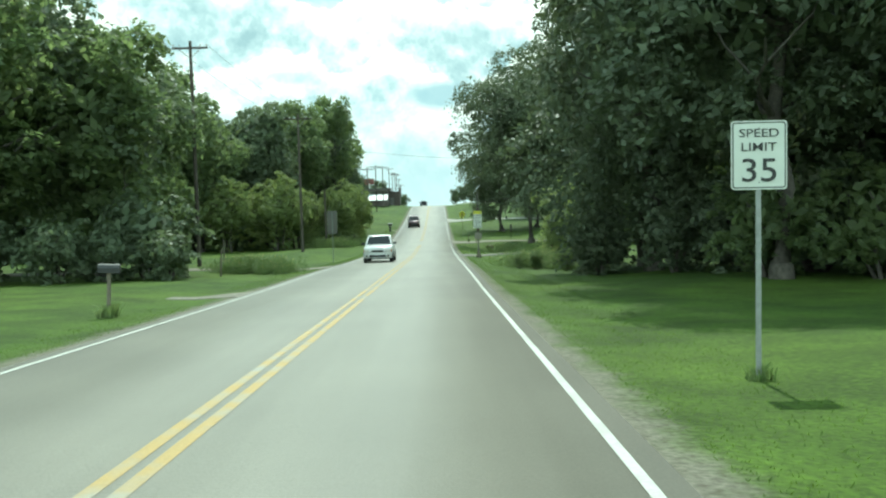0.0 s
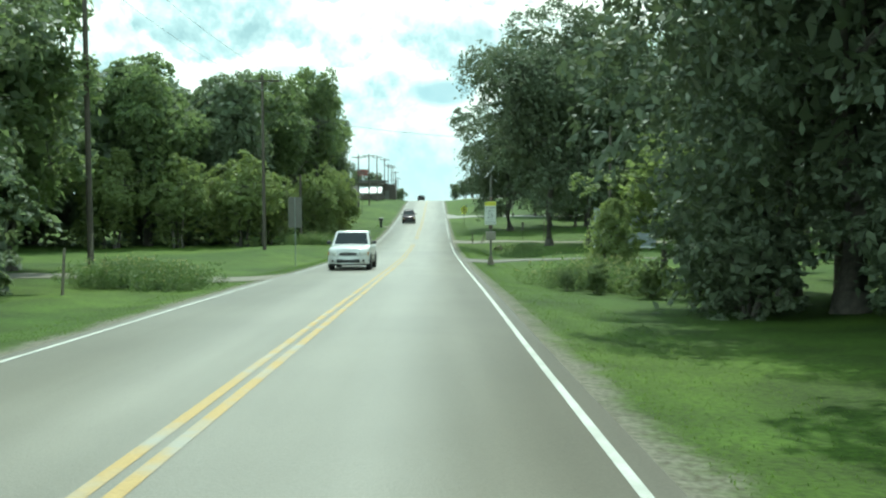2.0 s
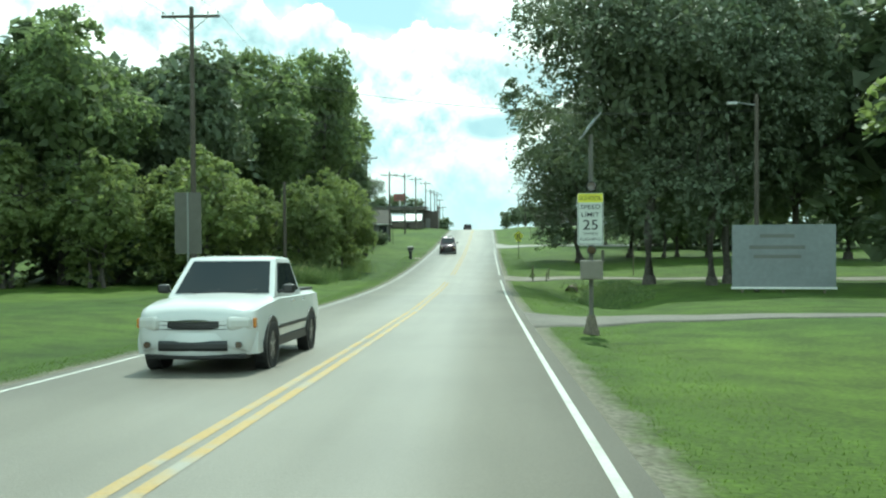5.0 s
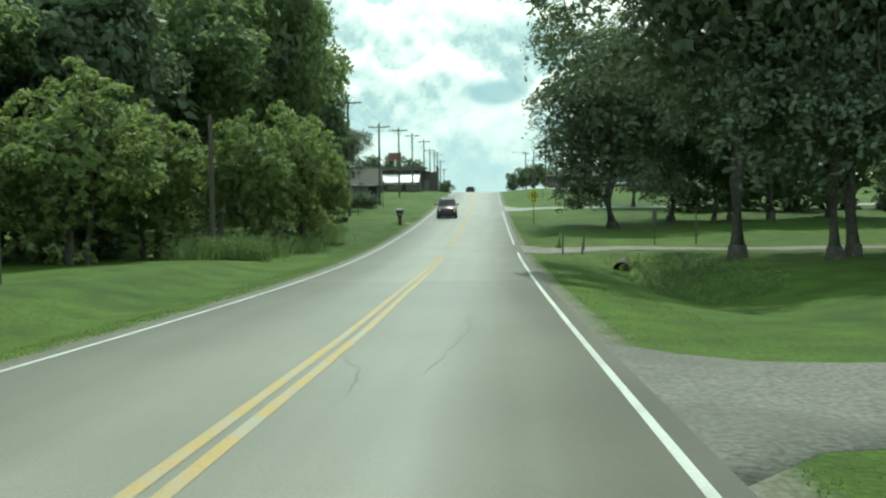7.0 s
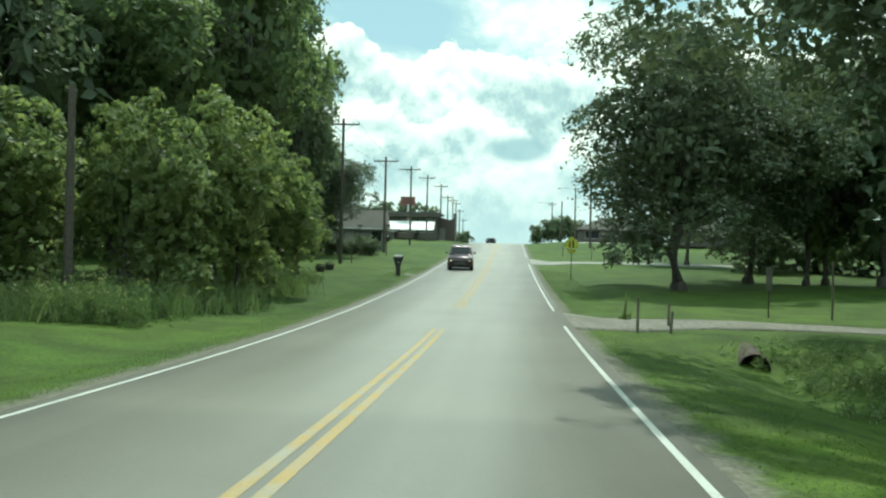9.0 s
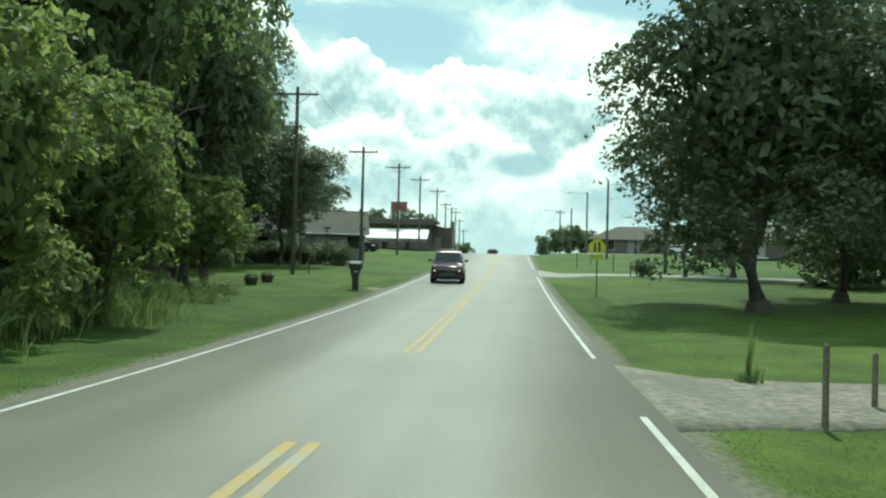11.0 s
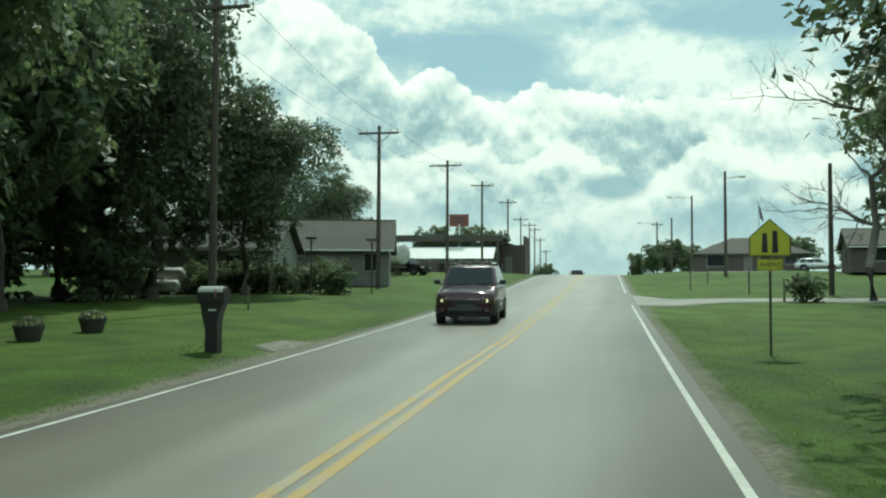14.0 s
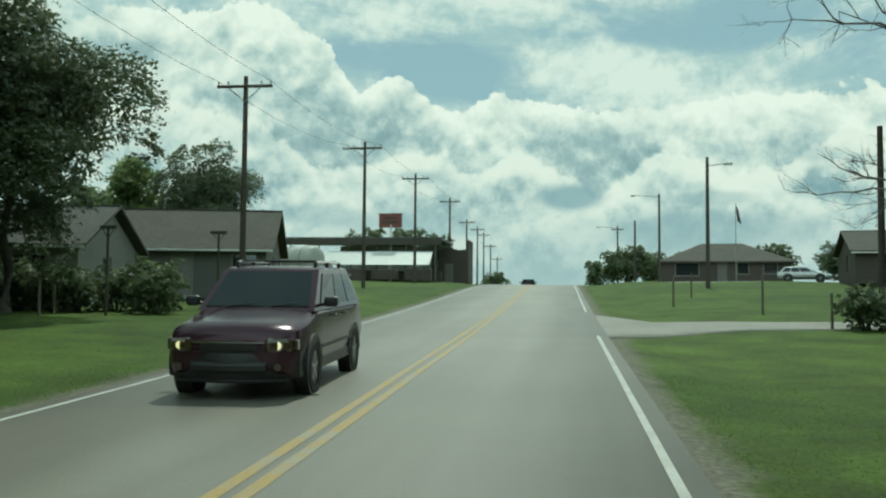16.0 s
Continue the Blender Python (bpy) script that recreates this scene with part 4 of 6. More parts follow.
for x, y, h in ((-17.5, 108.0, 4.0), (-21.5, 105.5, 4.4), (-26.0, 107.0, 4.4), (-31.0, 105.5, 4.8), (-36.5, 107.0, 5.0), (-43.0, 105.0, 5.2), (-50.0, 107.0, 5.4)):
    plant(DARK_BUSH, x, y, h, 1.25, group="thicket under the wood")
for x, y, h, w in ((-13.8, 106.5, 7.5, 1.0), (-9.46, 108.49, 7.0, 0.85), (-8.47, 112.88, 7.8, 0.85), (-8.08, 117.71, 6.4, 0.8), (-15.27, 101.22, 8.5, 1.0), (-20.19, 98.82, 8, 1.0), (-25.61, 97.86, 8.5, 1.1)):
    plant(EDGE, x, y, h, w, group="saplings along the wood's edge")
plant(APPLE, -10.15, 132.22, 4.5, 1.0)
plant(APPLE, -13.4, 137.54, 4.6, 1.0)
for k, x, y, h, w in ((OAK, -18.22, 146.76, 15, 0.85), (LOW, -17.9, 158.3, 16.5, 0.82), (OAK, -22.5, 152.0, 15, 0.9), (OAK, -17.5, 147.0, 16, 0.9), (FAR, -23.64, 151.59, 15, 1.0), (GREAT, -14.7, 161.5, 10.0, 1.1), (FAR, -23.64, 160.22, 12, 1.0), (FAR, -30.54, 146.76, 15, 1.0), (FAR, -32.51, 158.3, 13, 1.1), (FAR, -39.4, 150.63, 14, 1.2), (GREAT, -18.2, 187.0, 8.8, 0.9), (ASH, -23.64, 189.04, 8.5, 0.9)):
    plant(k, x, y, h, w, group="trees round the houses")
for x, y, h in ((-18.6, 155.5, 3.4), (-22.5, 153.0, 3.8), (-26.5, 156.5, 4.0), (-31.0, 153.5, 4.2), (-36.0, 157.0, 4.4), (-42.0, 154.0, 4.6), (-49.0, 157.0, 5.0), (-56.0, 152.0, 5.0)):
    plant(DARK_BUSH, x, y, h, 1.2, group="dark hedge behind the trees")
for x, y, h in ((-10.64, 163.58, 1.7), (-17.24, 163.58, 1.8), (-13.3, 163.39, 1.6), (-11.82, 165.98, 2.0), (-12.6, 164.8, 1.7), (-14.7, 164.3, 1.8), (-16.1, 164.7, 1.9), (-18.5, 164.9, 1.9), (-23.8, 164.6, 2.4)):
    plant(DARK_BUSH, x, y, h, group="bushes before the houses")
for x, y, h, w in ((-21.67, 248.56, 7.2, 1.0), (-17.24, 251.51, 7.6, 1.0), (-13.3, 254.47, 7.0, 0.9), (-8.87, 294.58, 5, 1.0), (-10.83, 304.09, 5, 1.0), (9.36, 258.41, 5.0, 1.0), (11.82, 262.25, 6.0, 1.0), (14.78, 266.06, 5.6, 1.0), (18.71, 258.41, 4.8, 1.0), (7.39, 270.81, 5.0, 0.9), (29.55, 258.41, 6, 1.2), (36.45, 252.5, 6, 1.2), (45.31, 246.59, 7, 1.2), (55.16, 236.98, 8, 1.3), (65.01, 223.28, 9, 1.3), (-39.4, 213.02, 9, 1.2), (-49.25, 198.65, 10, 1.2), (-61.07, 189.04, 11, 1.3), (-34.48, 236.98, 8, 1.2), (-59.1, 131.25, 14, 1.4), (-61.07, 111.9, 15, 1.4), (59.1, 150.63, 13, 1.4), (61.07, 121.58, 14, 1.4), (57.13, 92.57, 14, 1.4), (51.22, 63.14, 14, 1.4), (-54.17, 72.91, 14, 1.4), (-51.22, 43.49, 14, 1.4)):
    plant(FAR, x, y, h, w, group="far trees")
for ob, m in PENDING:
    ob.matrix_basis = m
    del ob["pending"]


def bare_tree(x, y, height):
    """A dead tree: trunk and forking bare limbs and twigs."""
    rng = np.random.default_rng(5)
    ob = thing("dead_tree", "dead grey tree with bare twisting branches", "tree", Matrix.Translation((x, y, land_z(x, y))))
    bm = bmesh.new()
    trunk = limb(bm, (0, 0, -0.2), (0.3, 0.2, height * 0.8), 0.24, 0.07, rng, 6, 9)
    part("trunk", bm, PALE_BARK, ob, soft=True)

    def fork(bm, p, d, length, r, depth):
        q = p + d * length
        pts = limb(bm, p, q, r, r * 0.45, rng, 3, 5)
        if depth == 0:
            return
        for _ in range(3):
            nd = (d + Vector(rng.normal(0, 0.55, 3)) + Vector((0, 0, 0.12))).normalized()
            fork(bm, pts[int(rng.integers(1, 4))], nd, length * rng.uniform(0.5, 0.72), r * 0.5, depth - 1)

    for i in range(12):
        a = 3.0 + i * 2.4
        bm = bmesh.new()
        fork(bm, trunk[2 + i % 5], Vector((math.cos(a), math.sin(a) * 0.8, rng.uniform(0.1, 0.7))).normalized(), height * rng.uniform(0.18, 0.27), 0.07, 4)
        part("branch", bm, PALE_BARK, ob, soft=True)


bare_tree(14.2, 163.0, 13.0)


def blades(name, pts, height, width, mat, label, category, seed, lean=0.35):
    """Upright leaf blades as one mass: each a bent tapering strip."""
    rng = np.random.default_rng(seed)
    n = len(pts)
    h = height * rng.uniform(0.55, 1.25, (n, 1))
    a = rng.uniform(0, 6.283, n)
    side = np.stack([np.cos(a), np.sin(a), np.zeros(n)], 1) * width * rng.uniform(0.6, 1.3, (n, 1))
    bend = np.concatenate([rng.normal(0, lean, (n, 2)), np.zeros((n, 1))], 1) * h
    upv = np.concatenate([np.zeros((n, 2)), h], 1)
    v = np.stack([pts - side, pts + side, pts + side * 0.7 + upv * 0.6 + bend * 0.4, pts - side * 0.7 + upv * 0.6 + bend * 0.4, pts + upv + bend, pts + upv * 0.98 + bend + side * 0.1], 1).reshape(-1, 3)
    i = np.arange(n)[:, None] * 6
    f = np.concatenate([i + np.array([0, 1, 2, 3]), i + np.array([3, 2, 5, 4])])
    return tagged(new(name, raw_mesh(name, v, f, mat)), label, category, kind="stuff")


def spread(n, x0, x1, y0, y1, seed, clump=0.0, edge=0.0):
    rng = np.random.default_rng(seed)
    x, y = rng.uniform(x0, x1, n), rng.uniform(y0, y1, n)
    if clump:
        cx, cy = rng.uniform(x0, x1, 14), rng.uniform(y0, y1, 14)
        k = rng.integers(0, 14, n)
        x, y = cx[k] + rng.normal(0, clump, n), cy[k] + rng.normal(0, clump, n)
    return np.array([(a, b, land_z(a, b)) for a, b in zip(x, y)])


def weed_bed(x0, x1, y0, y1, plants, height, seed, leaf=0.085, pale=0.12):
    """Leafy weeds as one mass: many stalks, each with leaves along it, some pale heads."""
    rng = np.random.default_rng(seed)
    cx, cy = rng.uniform(x0, x1, 16), rng.uniform(y0, y1, 16)
    k = rng.integers(0, 16, plants)
    px, py = cx[k] + rng.normal(0, 0.5, plants), cy[k] + rng.normal(0, 0.55, plants)
    hs = height * rng.uniform(0.45, 1.2, plants) * (0.7 + 0.5 * rng.uniform(0, 1, 16)[k])
    each = 30
    base = np.array([(a, b, land_z(a, b)) for a, b in zip(px, py)])
    t = rng.uniform(0.08, 1.0, (plants, each))
    lean = rng.normal(0, 0.16, (plants, 1, 2))
    p = np.repeat(base[:, None, :], each, 1)
    p[..., :2] += lean * t[..., None] * hs[:, None, None] + rng.normal(0, 0.06, (plants, each, 2))
    p[..., 2] += t * hs[:, None]
    p = p.reshape(-1, 3)
    v, f = leaf_cards(p, rng.normal(0, 1, p.shape) + np.array([0, 0, 0.5]), leaf * rng.uniform(0.6, 1.6, len(p)), rng, 0.42)
    tagged(new("weeds", raw_mesh("weeds", v, f, LEAF_WEED)), "tall leafy weeds on the verge", "weeds", kind="stuff")
    top = base + np.concatenate([lean[:, 0] * hs[:, None], hs[:, None]], 1)
    top = top[rng.uniform(0, 1, plants) < pale]
    v, f = leaf_cards(np.repeat(top, 3, 0) + rng.normal(0, 0.03, (3 * len(top), 3)), rng.normal(0, 1, (3 * len(top), 3)), np.full(3 * len(top), 0.055), rng)
    tagged(new("seed_heads", raw_mesh("seed_heads", v, f, SEED_HEADS)), "pale seed heads above the weeds", "weeds", kind="stuff")


# short turf along both verges, thick near the road
def verge(x0, x1, y0, y1, n, seed):
    rng = np.random.default_rng(seed)
    x = x0 + (x1 - x0) * rng.uniform(0, 1, n) ** 1.6
    y = rng.uniform(y0, y1, n)
    keep = np.ones(n, bool)
    for a, b, sgn in ((69.42, 75.89, 1), (106.54, 113.36, 1), (158.3, 167.9, 1), (50.43, 55.39, -1), (24.64, 32.58, -1)):
        if sgn * x0 > 0:
            keep &= ~((y > a) & (y < b))
    return np.array([(p, q, land_z(p, q) - 0.01) for p, q in zip(x[keep], y[keep])])


def turf(pts, height, seed):
    """Short grass as one mass of single upright pointed blades."""
    rng = np.random.default_rng(seed)
    n = len(pts)
    a = rng.uniform(0, 6.283, n)
    side = np.stack([np.cos(a), np.sin(a), np.zeros(n)], 1) * rng.uniform(0.006, 0.014, (n, 1))
    tip = pts + np.concatenate([rng.normal(0, 0.03, (n, 2)), height * rng.uniform(0.3, 1.3, (n, 1))], 1)
    v = np.stack([pts - side, pts + side, tip], 1).reshape(-1, 3)
    tagged(new("turf", raw_mesh("turf", v, np.arange(3 * n).reshape(n, 3), GRASS_BLADE)), "short green grass of the verge", "grass", kind="stuff")


turf(verge(4.2, 6.2, 5, 150, 60000, 31), 0.04, 31)
turf(verge(-4.0, -5.6, 14, 150, 45000, 32), 0.04, 32)
weed_bed(5.7, 8.6, 46.4, 50.63, 620, 0.8, 41, leaf=0.075, pale=0.45)
weed_bed(7.4, 9.8, 45.0, 47.5, 220, 0.42, 42)
weed_bed(-8.6, -5.6, 45.6, 49.4, 900, 0.75, 43, pale=0.3)
blades("tall_grass", spread(3200, -11.0, -8.0, 102.67, 107.52, 45, 0.6), 0.85, 0.016, LEAF_WEED, "tall seeding grass at the wood's edge", "grass", 45)
blades("tall_grass", spread(1600, -9.5, -7.0, 108.0, 119.65, 46, 0.6), 0.8, 0.02, LEAF_WEED, "tall green grass at the wood's edge", "grass", 46)
weed_bed(-11.0, -7.8, 102.4, 107.6, 420, 1.0, 49, pale=0.7)
weed_bed(7.4, 10.4, 88.0, 103.15, 260, 0.5, 47)
weed_bed(-12, -7.5, 113.85, 129.32, 700, 0.6, 48)
for x, y, h, w in ((6.89, 45.08, 0.65, 0.9), (8.27, 44.09, 0.8, 1.0), (9.46, 43.49, 0.75, 1.1), (6.21, 46.27, 0.5, 0.9)):
    plant(BUSH, x, y, h, w, group="low shrubs on the verge")


# ---- poles, signs, wires ----
def utility_pole(x, y, top, arm=2.4, arm_drop=0.45, extra="", label="dark wooden utility pole with a crossarm"):
    z = land_z(x, y)
    h = top - z
    ob = thing("utility_pole", label, "utility pole", Matrix.Translation((x, y, z)), "utility poles along the road")
    bm = bmesh.new()
    rod_into(bm, (0, 0, -0.6), (0, 0, h), 0.145, 0.095, 12)
    part("shaft", bm, POLE_WOOD, ob, soft=False)
    if arm:
        za = h - arm_drop
        part("crossarm", box((arm, 0.10, 0.12), Matrix.Translation((0, -0.14, za)), 0.012), POLE_WOOD, ob)
        for s in (-1, 1):
            part("brace", rod((s * arm * 0.30, -0.16, za - 0.05), (0, -0.12, za - 0.65), 0.022, sides=6), GALVANISED, ob)
            for q in (0.47, 0.30):
                b = bmesh.new()
                rod_into(b, (s * arm * q, -0.14, za + 0.06), (s * arm * q, -0.14, za + 0.14), 0.02, 0.02, 8)
                rod_into(b, (s * arm * q, -0.14, za + 0.14), (s * arm * q, -0.14, za + 0.22), 0.055, 0.035, 10)
                part("insulator", b, GREY_PLASTIC, ob)
    if "lamp" in extra:
        s = -1 if "left" in extra else 1
        reach = 2.4 if "long" in extra else 1.1
        zl = h - (0.25 if "long" in extra else 0.55)
        part("lamp_arm", rod((0, 0, zl), (s * reach, -0.2, zl + 0.12), 0.03, sides=8), GALVANISED, ob)
        part("lamp_head", box((0.5, 0.22, 0.14), Matrix.Translation((s * (reach + 0.15), -0.2, zl + 0.08)), 0.03), GREY_PLASTIC, ob)
    return ob


POLES = [(-12.8, 58.4, 12.0, 2.2), (-10.3, 85.75, 9.95, 2.6), (-10.75, 148.9, 8.75, 2.5), (-10.55, 171.6, 8.25, 2.4), (-10.55, 195.4, 9.57, 2.4), (-10.3, 215.6, 10.17, 2.4), (-10.0, 238.7, 10.6, 2.3), (-10.2, 259.4, 10.0, 2.2), (-10.2, 275.5, 10.3, 2.2), (-10.2, 287, 10.3, 2.2), (-10.2, 301.6, 9.3, 2.0), (-10.2, 319.3, 7.8, 2.0)]
EXTRA = {4: "lamp left"}
for i, (x, y, top, arm) in enumerate(POLES):
    utility_pole(x, y, top, arm, extra=EXTRA.get(i, ""))
utility_pole(-10.4, 104.8, 3.3, 0, label="short wooden pole wrapped in creeper")
utility_pole(-10.4, 228.5, 5.6, 0, label="plain dark wooden pole")
utility_pole(16.0, 92.0, 6.7, 0, extra="lamp left", label="wooden pole with a small yard lamp")
utility_pole(13.4, 43.6, 7.5, 0, label="pale wooden pole among the dark trees")
utility_pole(13.5, 167.8, 5.05, 0, label="plain dark wooden pole on the lawn")
utility_pole(11.63, 193.95, 8.05, 0, extra="lamp", label="wooden pole with a small yard lamp")
utility_pole(12.07, 227.6, 9.6, 0, extra="lamp left long", label="wooden street lamp pole with a long arm")
utility_pole(10.66, 240, 8.1, 0, label="plain far wooden pole")
utility_pole(9.9, 260, 9.1, 1.6, extra="lamp left long", label="far wooden pole with crossarm and street lamp")


def wire(a, b, sag, r=0.012, label="thin black overhead wire"):
    cu = bpy.data.curves.new("overhead_wire", "CURVE")
    cu.dimensions, cu.bevel_depth, cu.bevel_resolution = "3D", r, 1
    sp = cu.splines.new("POLY")
    n = 16
    sp.points.add(n)
    a, b = Vector(a), Vector(b)
    for i in range(n + 1):
        t = i / n
        p = a.lerp(b, t)
        sp.points[i].co = (p.x, p.y, p.z - sag * 4 * t * (1 - t), 1)
    dg = bpy.context.evaluated_depsgraph_get()
    tmp = new("overhead_wire", cu)
    me = bpy.data.meshes.new_from_object(tmp.evaluated_get(dg))
    bpy.data.objects.remove(tmp)
    me.materials.append(WIRE)
    tagged(new("overhead_wire", me), label, "wire", "overhead wires")


for (x0, y0, t0, a0), (x1, y1, t1, a1) in zip(POLES, POLES[1:]):
    for s in (-0.47, 0.47):
        wire((x0 + s * a0, y0 - 0.14, t0 - 0.23), (x1 + s * a1, y1 - 0.14, t1 - 0.23), 0.5 if y1 - y0 < 40 else 1.2, 0.008)
wire((-10.3, 85.75, 7.4), (16.0, 92.0, 5.9), 0.9, 0.014)


def text_mesh(body, size):
    cu = bpy.data.curves.new("lettering", "FONT")
    cu.body, cu.size, cu.extrude, cu.offset = body, size, 0.0015, size * 0.004
    cu.align_x, cu.align_y = "CENTER", "CENTER"
    tmp = new("lettering", cu)
    dg = bpy.context.evaluated_depsgraph_get()
    me = bpy.data.meshes.new_from_object(tmp.evaluated_get(dg))
    bpy.data.objects.remove(tmp)
    return me


def lettering(body, size, x, z, parent, mat=SIGN_BLACK, y=-0.006, wide=1.0, height=None):
    me = text_mesh(body, size)
    me.materials.clear()
    me.materials.append(mat)
    co = np.array([v.co[:] for v in me.vertices])
    mid = (co.max(0) + co.min(0)) / 2
    for v in me.vertices:
        v.co.x, v.co.y = v.co.x - mid[0], v.co.y - mid[1]
    ob = new("lettering", me)
    ob.parent = parent
    span = co[:, 1].max() - co[:, 1].min()
    k = (height / span) if height else 1.0
    ob.matrix_basis = Matrix.Translation((x, y, z)) @ Matrix.Rotation(radians(90), 4, "X") @ Matrix.Diagonal((k * wide, k, 1, 1))
    return ob


def frame_outline(outer, inner, depth):
    """A flat ring between two outlines of equally many points."""
    bm = bmesh.new()
    a = [bm.verts.new((x, 0, z)) for x, z in outer]
    b = [bm.verts.new((x, 0, z)) for x, z in inner]
    n = len(a)
    for i in range(n):
        j = (i + 1) % n
        bm.faces.new((a[i], a[j], b[j], b[i]))
    got = bmesh.ops.extrude_face_region(bm, geom=list(bm.faces))
    bmesh.ops.translate(bm, vec=(0, depth, 0), verts=[v for v in got["geom"] if isinstance(v, bmesh.types.BMVert)])
    bmesh.ops.recalc_face_normals(bm, faces=bm.faces)
    return bm


def sign_board(parent, w, h, z, mat, border=True, turn=0.0):
    board = part("board", prism(rounded(w, h, 0.035), 0.004), mat, parent, m=Matrix.Translation((0, -0.03, z)))
    part("backing", prism(rounded(w * 0.995, h * 0.995, 0.035), 0.003), SIGN_BACK, board, m=Matrix.Translation((0, 0.0045, 0)))
    if border:
        part("border", frame_outline(rounded(w - 0.03, h - 0.03, 0.03), rounded(w - 0.055, h - 0.055, 0.022), 0.0015), SIGN_BLACK, board, m=Matrix.Translation((0, -0.0025, 0)))
    return board


def speed_sign(x, y):
    z = land_z(x, y)
    ob = thing("speed_limit_sign", "white speed limit 35 sign on a grey steel post", "road sign", pose(x, y, z, 0, 0.6, -4))
    b = bmesh.new()
    box_into(b, (0.06, 0.03, 3.0), Matrix.Translation((0, 0, 1.2)), 0.006)
    part("post", b, GALVANISED, ob)
    board = sign_board(ob, 0.61, 0.76, 2.52, SIGN_WHITE)
    lettering("SPEED", 0.11, 0, 0.245, board, height=0.092, wide=1.25)
    lettering("LIMIT", 0.11, 0, 0.092, board, height=0.092, wide=1.25)
    lettering("35", 0.3, 0, -0.165, board, height=0.26, wide=1.15)
    for dz in (-0.3, 0.3):
        part("bolt", rod((0, -0.008, dz), (0, 0.0, dz), 0.009, sides=8), GALVANISED, board)


def school_sign(x, y):
    z = land_z(x, y)
    ob = thing("school_speed_sign", "white and yellow school speed limit 25 sign with solar panel", "road sign", pose(x, y, z, 0, 0, -3))
    b = bmesh.new()
    rod_into(b, (0, 0, 0.0), (0, 0, 4.75), 0.055, 0.055, 14)
    part("post", b, SIGN_BACK, ob, "dull grey round steel post")
    b = bmesh.new()
    rod_into(b, (0, 0, -0.1), (0, 0, 0.12), 0.20, 0.19, 8)
    rod_into(b, (0, 0, 0.12), (0, 0, 0.48), 0.17, 0.085, 8)
    part("base_shroud", b, POST_WOOD, ob, "dark flared breakaway base")
    board = sign_board(ob, 0.61, 1.22, 2.75, SIGN_WHITE)
    board.matrix_basis = Matrix.Translation((-0.02, -0.09, 2.75))
    part("yellow_band", prism(rounded(0.59, 0.21, 0.02), 0.002), SIGN_YELLOW, board, "bright yellow header", Matrix.Translation((0, -0.0035, 0.495)))
    lettering("SCHOOL", 0.1, 0, 0.492, board, height=0.095, wide=0.98, y=-0.007)
    lettering("SPEED", 0.1, 0, 0.285, board, height=0.10, wide=1.25)
    lettering("LIMIT", 0.1, 0, 0.105, board, height=0.10, wide=1.25)
    lettering("25", 0.28, 0, -0.135, board, height=0.235, wide=1.15)
    lettering("WHEN", 0.08, 0, -0.345, board, height=0.062, wide=1.25)
    lettering("FLASHING", 0.08, 0, -0.475, board, height=0.068, wide=1.12)
    box_ = part("control_box", box((0.52, 0.22, 0.45), Matrix.Translation((0.0, -0.16, 1.55)), 0.02), SIDING_BEIGE, ob, "beige grey control cabinet")
    part("cabinet_door", box((0.44, 0.012, 0.38), Matrix.Translation((0.0, -0.275, 1.55)), 0.004), SIDING_BEIGE, box_)
    for dz in (2.02, 3.52):
        lamp = part("beacon", rod((0, -0.06, dz), (0, -0.2, dz), 0.10, 0.115, 16), BLACK_PLASTIC, ob, "dark round warning beacon")
        part("beacon_lens", rod((0, -0.20, dz), (0, -0.205, dz), 0.095, 0.09, 16), DARK_LENS, lamp)
    panel = part("solar_panel", box((0.75, 0.55, 0.04), pose(0, 0, 0), 0.006), GALVANISED, ob, "tilted solar panel", pose(-0.02, 0.02, 4.95, 0, -52, 4))
    part("cells", box((0.71, 0.51, 0.01), Matrix.Translation((0, 0, 0.024))), SOLAR, panel)


def crossing_sign(x, y):
    z = land_z(x, y)
    ob = thing("school_crossing_sign", "yellow-green pentagon school crossing sign with ahead plate", "road sign", pose(x, y, z, 0, 0, -6))
    part("post", box((0.05, 0.03, 2.65), Matrix.Translation((0, 0.01, 1.15)), 0.006), POLE_WOOD, ob, "dark slim post")
    w = 0.82
    outline = [(-w / 2, -0.36), (w / 2, -0.36), (w / 2, 0.04), (0, 0.42), (-w / 2, 0.04)]

    def inset(k):
        return [(a * k, c * k - 0.0) for a, c in outline]

    board = part("board", prism(outline, 0.004), SIGN_YELLOW, ob, m=Matrix.Translation((0, -0.025, 2.40)))
    part("backing", prism(inset(0.995), 0.003), SIGN_BACK, board, m=Matrix.Translation((0, 0.0045, 0)))
    part("border", frame_outline(inset(0.985), inset(0.93), 0.0015), SIGN_BLACK, board, m=Matrix.Translation((0, -0.0025, 0)))
    for dx, hh, low in ((-0.10, 0.40, -0.28), (0.10, 0.46, -0.29)):
        body = [(dx - 0.06, low), (dx + 0.06, low), (dx + 0.045, low + hh), (dx - 0.045, low + hh)]
        part("symbol", prism(body, 0.0015), SIGN_BLACK, board, "plain dark tapered symbol", Matrix.Translation((0, -0.0025, 0)))
    plate = part("plate", prism(rounded(0.50, 0.24, 0.02), 0.004), SIGN_YELLOW, ob, m=Matrix.Translation((0, -0.025, 1.87)))
    part("border", frame_outline(rounded(0.48, 0.22, 0.018), rounded(0.455, 0.195, 0.014), 0.0015), SIGN_BLACK, plate, m=Matrix.Translation((0, -0.0025, 0)))
    lettering("AHEAD", 0.1, 0, 0, plate, height=0.105, wide=0.86, y=-0.0035)


